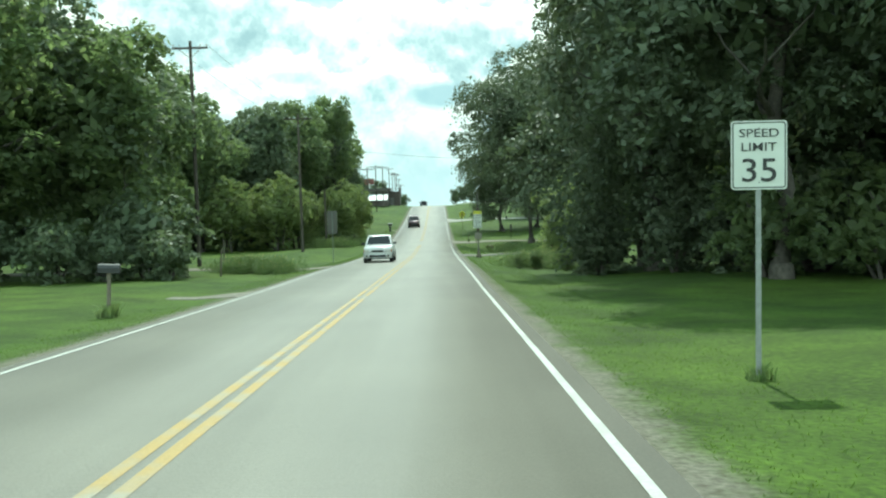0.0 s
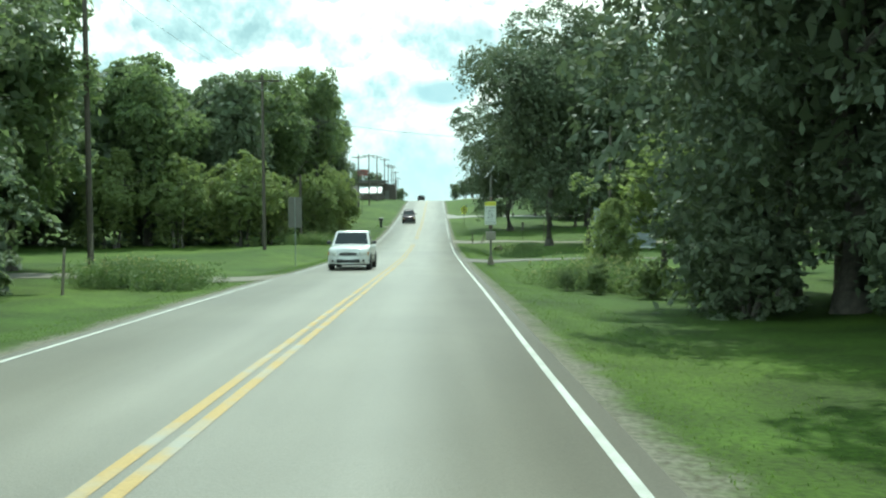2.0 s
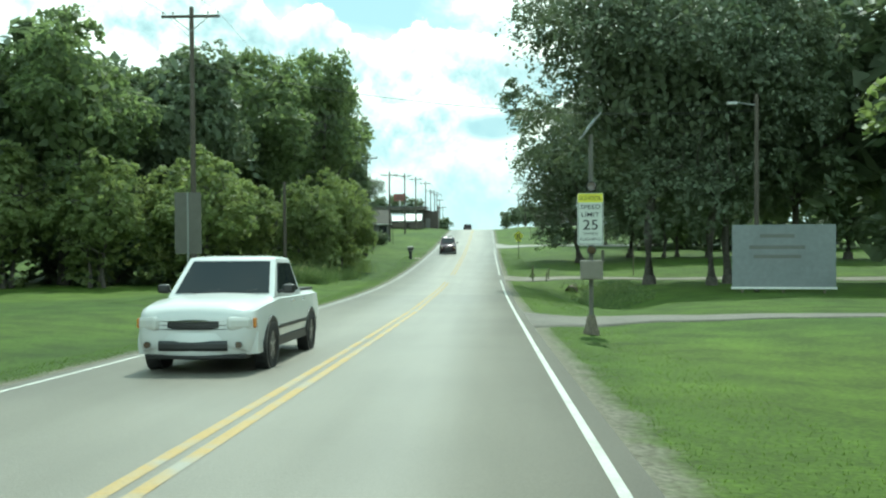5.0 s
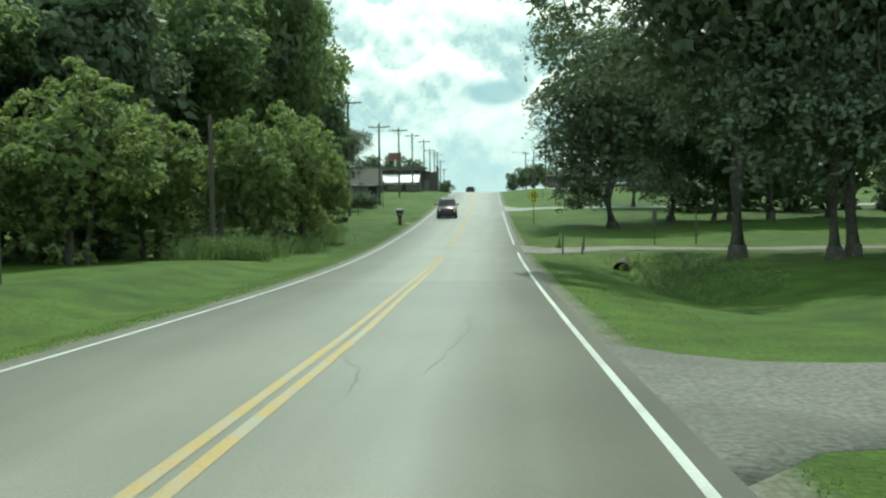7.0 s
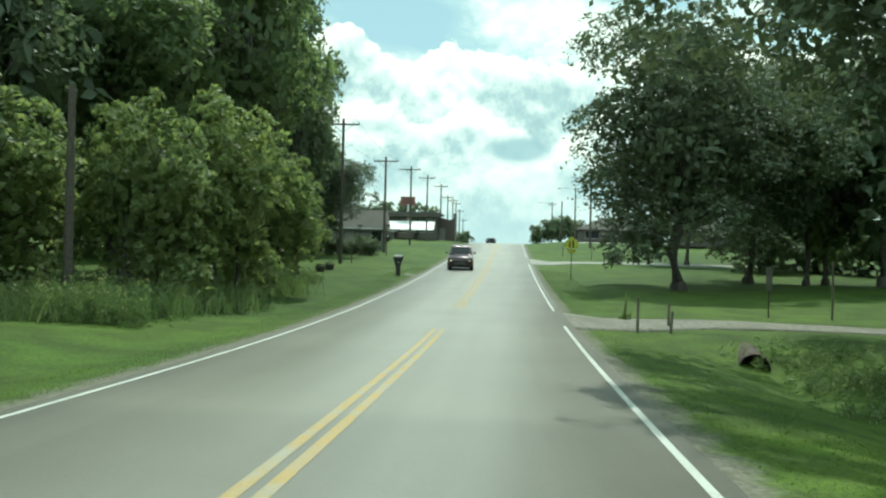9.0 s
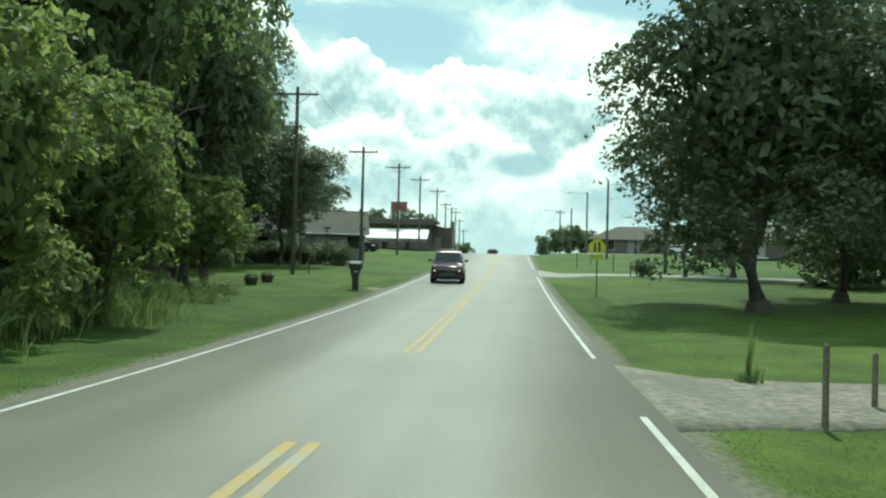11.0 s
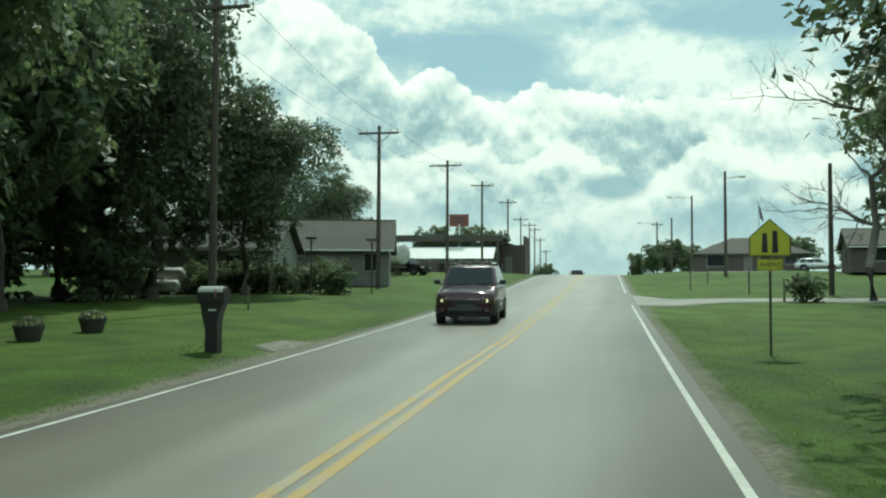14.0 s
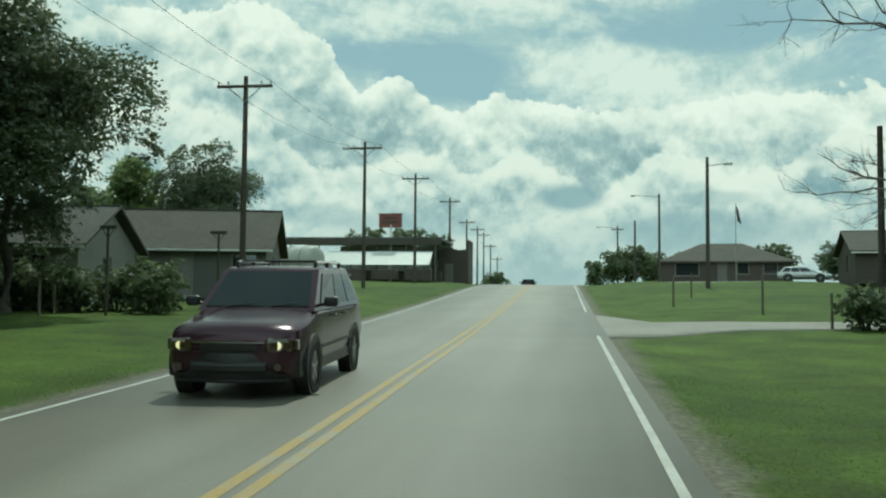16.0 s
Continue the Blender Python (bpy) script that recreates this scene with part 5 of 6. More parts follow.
def sign_from_behind(x, y, w, h, top):
    z = land_z(x, y)
    ob = thing("road_sign", "grey aluminium back of a road sign on a steel post", "road sign", pose(x, y, z, 0, 0, 3))
    part("post", box((0.05, 0.03, top + 0.2), Matrix.Translation((0, 0.0, top / 2 - 0.1)), 0.006), GALVANISED, ob)
    part("board", prism(rounded(w, h, 0.03), 0.004), SIGN_BACK, ob, m=Matrix.Translation((0, 0.02, top - h / 2)))
    part("front", prism(rounded(w * 0.995, h * 0.995, 0.03), 0.002), SIGN_WHITE, ob, m=Matrix.Translation((0, 0.025, top - h / 2)))


def small_sign(x, y):
    z = land_z(x, y)
    ob = thing("marker_sign", "slim white marker sign on a dark post", "road sign", pose(x, y, z, 0, 0, -5))
    part("post", box((0.05, 0.03, 1.9), Matrix.Translation((0, 0.01, 0.75)), 0.005), POLE_WOOD, ob)
    part("board", prism(rounded(0.22, 0.85, 0.02), 0.004), SIGN_BACK, ob, m=Matrix.Translation((0, -0.012, 1.35)))


def stake(x, y, h, r=0.045, mat=POST_WOOD, label="short weathered wooden fence post", tilt=0.0):
    b = bmesh.new()
    rod_into(b, (0, 0, -0.3), (0, 0, h), r, r * 0.85, 8)
    rod_into(b, (0, 0, h), (0, 0, h + 0.03), r * 0.85, r * 0.3, 8)
    solid("fence_post", b, mat, label, "post", pose(x, y, land_z(x, y), 0, tilt, 0), "posts on the verge")


speed_sign(5.80, 10.28)
school_sign(5.10, 67.3)
crossing_sign(5.81, 138.9)
sign_from_behind(-5.85, 71.2, 0.76, 1.75, 3.95)
small_sign(11.0, 112.9)
for x, y, h, t in ((5.66, 106.83, 1.0, 0), (6.5, 106.25, 0.6, 4), (13.2, 112.98, 2.0, 0), (-10.24, 150.91, 0.85, 0), (-13.1, 160.8, 1.1, 0), (-13.49, 162.33, 0.9, 0), (-8.77, 47.46, 1.6, 3), (-7.49, 47.76, 0.5, -8), (-7.88, 42.99, 1.25, 4), (9.65, 168.37, 1.6, 0), (7.29, 174.59, 1.3, 0), (9.06, 182.3, 1.2, 0), (-10.54, 121.1, 1.0, 5), (-9.06, 125.45, 0.9, -12), (6.8, 108.39, 0.7, 0), (10.15, 161.66, 1.0, 0)):
    stake(x, y, h, tilt=t)


def tee_post(x, y, h, w):
    """A slim post with a short flat crosspiece on top."""
    ob = thing("tee_post", "dark slim post with a short flat crosspiece", "post", pose(x, y, land_z(x, y)), "posts on the verge")
    part("shaft", rod((0, 0, -0.3), (0, 0, h - 0.06), 0.045, 0.04, 10), POLE_WOOD, ob)
    part("crosspiece", box((w, 0.12, 0.11), Matrix.Translation((0, 0, h - 0.005)), 0.015), POLE_WOOD, ob)
    for s in (-1, 1):
        part("brace", rod((s * w * 0.36, 0, h - 0.05), (0, 0, h - 0.36), 0.014, sides=6), POLE_WOOD, ob)


tee_post(-11.37, 161.62, 2.75, 0.52)
tee_post(-9.6, 166.37, 2.85, 0.6)


# ---- letterboxes ----
def letterbox(x, y):
    z = land_z(x, y)
    ob = thing("letterbox", "black moulded plastic letterbox on a flared post", "letterbox", pose(x, y, z, 0, 0, -5))
    # the box lies along local x, its mouth towards the road
    side = [(-0.13, -0.2), (0.13, -0.2), (0.12, 0.55), (0.17, 0.78), (0.24, 0.95), (-0.24, 0.95), (-0.20, 0.7), (-0.13, 0.45)]
    b = prism(side, 0.20)
    bmesh.ops.translate(b, vec=(0, -0.10, 0), verts=b.verts)
    part("post", b, BLACK_PLASTIC, ob)
    arch = [(-0.14, 0.0), (0.14, 0.0), (0.14, 0.17), (0.12, 0.235), (0.07, 0.275), (0, 0.29), (-0.07, 0.275), (-0.12, 0.235), (-0.14, 0.17)]
    b = prism(arch, 0.56)
    bmesh.ops.rotate(b, cent=(0, 0, 0), matrix=Matrix.Rotation(radians(90), 3, "Z"), verts=b.verts)
    bmesh.ops.translate(b, vec=(0.28, 0, 0.93), verts=b.verts)
    boxo = part("box", b, BLACK_PLASTIC, ob)
    b = prism([(-0.15, 0.2), (0.15, 0.2), (0.13, 0.25), (0.075, 0.295), (0, 0.31), (-0.075, 0.295), (-0.13, 0.25)], 0.5)
    bmesh.ops.rotate(b, cent=(0, 0, 0), matrix=Matrix.Rotation(radians(90), 3, "Z"), verts=b.verts)
    bmesh.ops.translate(b, vec=(0.24, 0, 0.935), verts=b.verts)
    # pale grey puts the highlight of a dark lid into its colour
    part("lid", b, GREY_PLASTIC, ob, "curved top with its highlight painted pale grey")
    part("number_plate", box((0.16, 0.006, 0.03), Matrix.Translation((0.02, -0.105, 0.80))), SIGN_WHITE, ob, "small white bar")
    part("flag", box((0.03, 0.01, 0.16), Matrix.Translation((0.1, -0.148, 1.1))), RED_BOARD, boxo)


def old_letterbox(x, y):
    z = land_z(x, y)
    ob = thing("letterbox", "dark metal letterbox on a leaning wooden post", "letterbox", pose(x, y, z, 0, 3, 10))
    part("post", box((0.09, 0.09, 1.3), Matrix.Translation((0, 0, 0.45)), 0.01), POST_WOOD, ob)
    arch = [(-0.1, 0.0), (0.1, 0.0), (0.1, 0.12), (0.07, 0.19), (0, 0.22), (-0.07, 0.19), (-0.1, 0.12)]
    b = prism(arch, 0.5)
    bmesh.ops.rotate(b, cent=(0, 0, 0), matrix=Matrix.Rotation(radians(90), 3, "Z"), verts=b.verts)
    bmesh.ops.translate(b, vec=(0.25, 0, 1.08), verts=b.verts)
    part("box", b, BLACK_PLASTIC, ob)
    part("door", box((0.012, 0.18, 0.19), Matrix.Translation((0.256, 0, 1.17)), 0.004), BLACK_PLASTIC, ob)


letterbox(-4.75, 135.4)
old_letterbox(-5.75, 22.3)
blades("tuft", spread(240, -5.95, -5.55, 22.0, 22.5, 61), 0.3, 0.02, LEAF_WEED, "grass tuft round the post", "grass", 61)
blades("tuft", spread(120, 5.65, 5.95, 10.1, 10.45, 62), 0.16, 0.012, LEAF_WEED, "grass tuft round the post", "grass", 62)
blades("tuft", spread(16, 5.75, 5.80, 110.88, 110.93, 64), 0.85, 0.014, LEAF_WEED, "tall dark weed stalk at the driveway corner", "weeds", 64, 0.07)
blades("tuft", spread(60, 5.6, 5.95, 110.7, 111.05, 63), 0.24, 0.026, LEAF_WEED, "leafy weed at the driveway corner", "weeds", 63)


# ---- white board, culvert, tanks, planters ----
def white_board(x, y):
    z = land_z(x, y)
    ob = thing("notice_board", "large pale notice board on posts below the trees", "notice board", pose(x, y, z, 0, 0, -8))
    part("panel", box((4.8, 0.06, 3.1), Matrix.Translation((0, 0, 1.75)), 0.01), BOARD_GREY, ob)
    part("frame", box((4.9, 0.09, 0.10), Matrix.Translation((0, 0.0, 0.22)), 0.01), SIDING_WHITE, ob)
    for px in (-1.9, 0, 1.9):
        part("post", box((0.12, 0.12, 3.4), Matrix.Translation((px, 0.10, 1.4)), 0.01), POST_WOOD, ob)
    for k, (wd, zz) in enumerate(((1.6, 2.75), (2.6, 2.2), (2.2, 1.75))):
        part("lettering_bar", box((wd, 0.006, 0.18), Matrix.Translation((-0.3, -0.034, zz))), SIDING_GREY, ob, "illegible grey lettering as bars")


def culvert(x, y):
    z = land_z(x, y)
    ob = thing("culvert_pipe", "rusty corrugated culvert pipe end in the ditch", "culvert", pose(x, y, z - 0.05, 90, 0, -10))
    rings = []
    for j in range(40):
        yy = -0.6 + j * 0.1
        r = 0.36 + 0.015 * math.sin(j * 2.1)
        rings.append([(r * math.cos(a * 0.3142), r * math.sin(a * 0.3142), -yy) for a in range(20)])
    b = loft(rings, False)
    inner = [[(0.93 * p[0], 0.93 * p[1], p[2]) for p in ring] for ring in rings[::-1]]
    part("pipe", b, RUST, ob, soft=True)
    part("lining", loft(inner, False), POLE_WOOD, ob, soft=True)


def gas_tank(x, y, z, length, r, turn, label):
    ob = thing("gas_tank", label, "gas tank", pose(x, y, z, 0, 0, turn), "tanks behind the letterbox")
    rings = []
    for t, k in ((-1.0, 0.05), (-0.985, 0.35), (-0.95, 0.65), (-0.89, 0.88), (-0.82, 1.0), (0.82, 1.0), (0.89, 0.88), (0.95, 0.65), (0.985, 0.35), (1.0, 0.05)):
        rings.append([(t * length / 2, r * k * math.cos(a * 0.2618), r + 0.22 + r * k * math.sin(a * 0.2618)) for a in range(24)])
    part("vessel", loft(rings), TANK_PAINT, ob, soft=True)
    b = bmesh.new()
    rod_into(b, (0, 0, 2 * r + 0.2), (0, 0, 2 * r + 0.36), 0.13, 0.12, 14)
    part("valve_dome", b, TANK_PAINT, ob)
    for s in (-1, 1):
        part("foot", box((0.14, r * 1.3, 0.30), Matrix.Translation((s * length * 0.3, 0, 0.12)), 0.01), CONCRETE, ob)


def planter(x, y):
    ob = thing("planter", "dark flower tub with small flowers on the lawn", "planter", Matrix.Translation((x, y, land_z(x, y))), "flower tubs")
    b = bmesh.new()
    rod_into(b, (0, 0, 0), (0, 0, 0.30), 0.24, 0.32, 18)
    rod_into(b, (0, 0, 0.30), (0, 0, 0.34), 0.34, 0.34, 18)
    part("tub", b, TERRACOTTA, ob)
    rng = np.random.default_rng(int(abs(x * 100)))
    for nm, mat, n, s in (("leaves", LEAF_DARK, 160, 0.09), ("blossom", FLOWER, 26, 0.07)):
        d = rng.normal(0, 1, (n, 3))
        d /= np.linalg.norm(d, axis=1)[:, None]
        d[:, 2] = np.abs(d[:, 2])
        v, f = leaf_cards(np.array([0, 0, 0.33]) + d * np.array([0.3, 0.3, 0.2]), d, np.full(n, s), rng)
        o = new(nm, raw_mesh(nm, v, f, mat))
        o.parent = ob


white_board(17.0, 91.0)
culvert(7.8, 102.4)
gas_tank(-19.7, 163.2, land_z(-19.7, 163.2) + 0.45, 2.3, 0.38, 4, "pale horizontal gas tank with a valve dome")
gas_tank(-19.1, 162.0, land_z(-19.1, 162.0) - 0.05, 1.7, 0.32, 2, "second weathered gas tank lying lower")
planter(-9.9, 137.4)
planter(-9.8, 139.8)


# ---- buildings ----
def wall_with_openings(parent, name, length, height, holes, mat, m, thick=0.2, gable=0.0):
    """An upright wall along local x from 0, with real openings (x0, x1, z0, z1), in one piece."""
    bm = bmesh.new()
    xs = sorted({0.0, length, *[h[0] for h in holes], *[h[1] for h in holes]} | ({length / 2} if gable else set()))
    zs = sorted({0.0, height, *[h[2] for h in holes], *[h[3] for h in holes]})
    grid = {(i, j): bm.verts.new((x, 0, z)) for i, x in enumerate(xs) for j, z in enumerate(zs)}
    for i in range(len(xs) - 1):
        for j in range(len(zs) - 1):
            cx, cz = (xs[i] + xs[i + 1]) / 2, (zs[j] + zs[j + 1]) / 2
            if not any(h[0] < cx < h[1] and h[2] < cz < h[3] for h in holes):
                bm.faces.new((grid[i, j], grid[i + 1, j], grid[i + 1, j + 1], grid[i, j + 1]))
    if gable:
        n, top = len(xs) - 1, len(zs) - 1
        peak = bm.verts.new((length / 2, 0, height + gable))
        for i in range(n):
            bm.faces.new((grid[i, top], grid[i + 1, top], peak))
    for v in [v for v in bm.verts if not v.link_faces]:
        bm.verts.remove(v)
    got = bmesh.ops.extrude_face_region(bm, geom=list(bm.faces))
    bmesh.ops.translate(bm, vec=(0, thick, 0), verts=[v for v in got["geom"] if isinstance(v, bmesh.types.BMVert)])
    bmesh.ops.recalc_face_normals(bm, faces=bm.faces)
    w = part(name, bm, mat, parent, m=m)
    return w


def window(parent, x, z, w, h, m):
    f = part("window", frame_outline([(-w / 2, -h / 2), (w / 2, -h / 2), (w / 2, h / 2), (-w / 2, h / 2)], [(-w / 2 + 0.07, -h / 2 + 0.07), (w / 2 - 0.07, -h / 2 + 0.07), (w / 2 - 0.07, h / 2 - 0.07), (-w / 2 + 0.07, h / 2 - 0.07)], 0.08), SIDING_PALE, parent, m=m @ Matrix.Translation((x, 0.03, z)))
    part("pane", box((w - 0.12, 0.01, h - 0.12), Matrix.Translation((0, 0.06, 0))), PANE, f)
    part("sill", box((w + 0.1, 0.12, 0.05), Matrix.Translation((0, -0.02, -h / 2 - 0.03)), 0.006), SIDING_GREY, f)


def gable_roof(parent, w, d, z, rise, mat, over=0.4, thick=0.12):
    """Ridge along local x over a plan w by d."""
    half = d / 2 + over
    drop = rise * over / (d / 2)
    for s in (-1, 1):
        L = math.hypot(half, rise + drop)
        a = math.atan2(rise + drop, half)
        m = Matrix.Translation((0, 0, z + rise)) @ Matrix.Rotation(-s * a, 4, "X") @ Matrix.Translation((0, s * L / 2, thick / 2))
        part("roof", box((w + 2 * over, L, thick), Matrix(), 0.01), mat, parent, m=m)
    part("ridge_cap", box((w + 2 * over, 0.3, 0.06), Matrix.Translation((0, 0, z + rise + thick * 0.9)), 0.02), mat, parent)


def gabled_house(x, y, turn, w, d, h, rise, wall_mat, roof_mat, label, holes, door=None):
    """Plan w (local x) by d (local y), its front on local -y facing the road or the walker."""
    z = land_z(x, y) - 0.05
    ob = thing("house", label, "house", pose(x, y, z, 0, 0, turn), "houses")
    front = Matrix.Translation((-w / 2, -d / 2, 0))
    hs = [(a - b / 2 + w / 2, a + b / 2 + w / 2, c - e / 2, c + e / 2) for a, b, c, e in holes]
    if door is not None:
        hs.append((door - 0.5 + w / 2, door + 0.5 + w / 2, 0.1, 2.15))
    wall_with_openings(ob, "wall", w, h, hs, wall_mat, front)
    wall_with_openings(ob, "wall", w, h, [], wall_mat, Matrix.Translation((-w / 2, d / 2 - 0.2, 0)))
    for s in (-1, 1):
        gm = Matrix.Translation((s * w / 2 - (0.2 if s > 0 else 0) + 0.2, -d / 2 + 0.2, 0)) @ Matrix.Rotation(radians(90), 4, "Z")
        wall_with_openings(ob, "wall", d - 0.4, h, [(d * 0.35, d * 0.35 + 1.0, 0.9, 2.1)], wall_mat, gm, gable=rise * (d - 0.4) / d)
        wm = Matrix.Translation((s * (w / 2 - 0.05), 0, 0)) @ Matrix.Rotation(radians(90 * s), 4, "Z")
        window(ob, (d * 0.35 + 0.5 + 0.2 - d / 2) * s, 1.5, 1.0, 1.2, wm)
    for a, b, c, e in holes:
        window(ob, a, c, b, e, Matrix.Translation((0, -d / 2, 0)))
    if door is not None:
        dd = part("door", box((0.98, 0.05, 2.03), Matrix.Translation((door, -d / 2 + 0.08, 1.12)), 0.01), SIDING_PALE, ob)
        part("handle", rod((door + 0.36, -d / 2 + 0.02, 1.05), (door + 0.36, -d / 2 + 0.055, 1.05), 0.03, sides=8), CHROME, dd)
        part("step", box((1.4, 0.6, 0.16), Matrix.Translation((door, -d / 2 - 0.3, 0.06)), 0.01), CONCRETE, ob)
    gable_roof(ob, w, d, h, rise, roof_mat)
    for s in (-1, 1):
        part("gutter", box((w + 0.7, 0.1, 0.1), Matrix.Translation((0, s * (d / 2 + 0.42), h - 0.18)), 0.02), SIDING_WHITE, ob)
    return ob


gabled_house(-20.2, 169.8, 8, 9.0, 7.0, 2.5, 1.6, SIDING_PALE, SHINGLE_GREY, "low grey-white house with a shingle roof behind trees", [(-3, 1.2, 1.5, 1.2), (2.6, 1.4, 1.5, 1.2)], door=0.4)
gabled_house(-15.6, 178.6, 12, 8.0, 7.0, 2.4, 1.9, SIDING_GREY, SHINGLE_BROWN, "low house with a brown shingle roof", [(-3.2, 1.1, 1.5, 1.1), (3.0, 1.2, 1.5, 1.2)], door=0.2)


def hip_house(x, y, w, d, h, rise, label):
    z = land_z(x, y) - 0.05
    ob = thing("house", label, "house", pose(x, y, z, 0, 0, -4), "houses")
    holes = [(-w / 2 + 2.4, 2.4, 1.4, 1.4), (1.6, 1.2, 1.5, 1.2), (w / 2 - 2.0, 1.4, 1.5, 1.2)]
    hs = [(a - b / 2 + w / 2, a + b / 2 + w / 2, c - e / 2, c + e / 2) for a, b, c, e in holes]
    hs.append((-0.9 + w / 2, 0.1 + w / 2, 0.1, 2.15))
    wall_with_openings(ob, "wall", w, h, hs, BRICK, Matrix.Translation((-w / 2, -d / 2, 0)))
    wall_with_openings(ob, "wall", w, h, [], BRICK, Matrix.Translation((-w / 2, d / 2 - 0.2, 0)))
    for s in (-1, 1):
        wall_with_openings(ob, "wall", d - 0.4, h, [], BRICK, Matrix.Translation((s * w / 2 + (0.2 if s < 0 else 0.0), -d / 2 + 0.2, 0)) @ Matrix.Rotation(radians(90), 4, "Z"))
    for a, b, c, e in holes:
        window(ob, a, c, b, e, Matrix.Translation((0, -d / 2, 0)))
    part("door", box((0.98, 0.05, 2.03), Matrix.Translation((-0.4, -d / 2 + 0.08, 1.12)), 0.01), SIDING_GREY, ob)
    o = 0.5
    bm = bmesh.new()
    W, D = w / 2 + o, d / 2 + o
    low = [bm.verts.new(p) for p in ((-W, -D, h - 0.1), (W, -D, h - 0.1), (W, D, h - 0.1), (-W, D, h - 0.1))]
    r = W - D * 0.9
    t0, t1 = bm.verts.new((-r, 0, h + rise)), bm.verts.new((r, 0, h + rise))
    bm.faces.new((low[0], low[1], t1, t0))
    bm.faces.new((low[1], low[2], t1))
    bm.faces.new((low[2], low[3], t0, t1))
    bm.faces.new((low[3], low[0], t0))
    bm.faces.new(low[::-1])
    part("roof", bm, SHINGLE_BROWN, ob)
    part("fascia", box((2 * W + 0.05, 2 * D + 0.05, 0.16), Matrix.Translation((0, 0, h - 0.16)), 0.01), SHINGLE_BROWN, ob)
    return ob


hip_house(19.4, 236, 12.5, 9.5, 2.3, 2.0, "brown brick bungalow with a hipped shingle roof")
gabled_house(29.6, 204.4, -8, 13, 8, 2.3, 1.5, BRICK, SHINGLE_BROWN, "brown brick house with a dark gabled roof", [(-4, 1.4, 1.5, 1.2), (3.0, 1.4, 1.5, 1.2)], door=0.0)


def open_shed(x, y, w, d):
    """A filling-station-like long shed: flat dark roof on slim posts, pale wall behind."""
    z = land_z(x, y) - 0.05
    ob = thing("open_shed", "long open-fronted shed with dark flat roof and white back wall", "shed", pose(x, y, z, 0, 0, 0))
    part("roof", box((w, d, 0.28), Matrix.Translation((0, 0, 4.05)), 0.03), METAL_ROOF, ob)
    part("fascia", box((w + 0.1, 0.12, 0.62), Matrix.Translation((0, -d / 2 - 0.06, 3.75)), 0.02), SHINGLE_BROWN, ob)
    part("back_wall", box((w - 4.0, 0.2, 2.6), Matrix.Translation((1.6, d / 2 - 0.4, 2.5)), 0.01), WHITE_METAL, ob, "white sheet-metal wall")
    part("lean_to_roof", box((w - 5.4, 2.9, 0.08), pose(2.0, -d / 2 - 2.0, 2.05, 28, 0, 0), 0.01), WHITE_METAL, ob, "sunlit white sheet-metal lean-to roof")
    for i in range(4):
        part("lean_to_post", rod((-w / 2 + 4.2 + i * 3.4, -d / 2 - 3.8, 0), (-w / 2 + 4.2 + i * 3.4, -d / 2 - 3.8, 1.3), 0.06, sides=8), POLE_WOOD, ob)
    for i in range(4):
        part("stock", box((2.4, 0.9, 0.9 + 0.2 * (i % 2)), Matrix.Translation((-w / 2 + 4.6 + i * 3.1, -d / 2 - 3.9, 0.45)), 0.05), BRICK if i % 2 else POLE_WOOD, ob, "dark stacked stock")
    part("plinth", box((w - 4.0, 0.5, 1.2), Matrix.Translation((1.6, d / 2 - 0.3, 0.6)), 0.01), BRICK, ob)
    for i in range(6):
        part("post", rod((-w / 2 + 0.6 + i * (w - 1.2) / 5, -d / 2 + 0.3, 0), (-w / 2 + 0.6 + i * (w - 1.2) / 5, -d / 2 + 0.3, 3.95), 0.07, sides=10), SIDING_GREY, ob)
    for i in range(5):
        part("stock", box((2.2, 1.0, 0.8 + 0.25 * (i % 3)), Matrix.Translation((-w / 2 + 2.2 + i * 2.9, 0.6, 0.5)), 0.05), POLE_WOOD if i % 2 else BRICK, ob, "dark stacked stock")
    return ob


open_shed(-16.6, 227, 15.5, 9)


def brick_block(x, y):
    z = land_z(x, y) - 0.05
    ob = thing("brick_building", "narrow dark brick building with a stepped gable", "building", pose(x, y, z, 0, 0, 0))
    outline = [(-1.5, 0), (1.5, 0), (1.5, 4.4), (1.25, 4.4), (1.25, 3.5), (0.5, 3.4), (-0.6, 3.7), (-1.5, 3.4)]
    part("wall", prism(outline, 5.0), BRICK, ob)
    part("coping", box((0.34, 5.1, 0.1), Matrix.Translation((1.37, 2.5, 4.45)), 0.01), CONCRETE, ob)
    part("door", box((0.9, 0.04, 2.0), Matrix.Translation((-0.5, -0.02, 1.0)), 0.01), SIDING_GREY, ob)


brick_block(-8.5, 230)


def board_sign(x, y, top):
    z = land_z(x, y)
    h = top - z
    ob = thing("pole_sign", "faded dark red board on a tall pale post", "sign", pose(x, y, z))
    part("post", rod((0, 0, -0.3), (0, 0, h - 1.1), 0.11, sides=12), SIDING_WHITE, ob, "pale round post")
    part("board", box((2.25, 0.18, 1.35), Matrix.Translation((-0.05, 0, h - 0.68)), 0.02), RED_BOARD, ob)
    part("frame", box((2.35, 0.1, 0.1), Matrix.Translation((-0.05, 0, h - 0.02)), 0.01), POLE_WOOD, ob)
    for k, wd in enumerate((1.3, 1.6)):
        part("lettering_bar", box((wd, 0.01, 0.2), Matrix.Translation((-0.05, -0.095, h - 0.45 - 0.42 * k))), BRICK, ob, "illegible lettering as bars")


board_sign(-13.95, 223.6, 7.4)


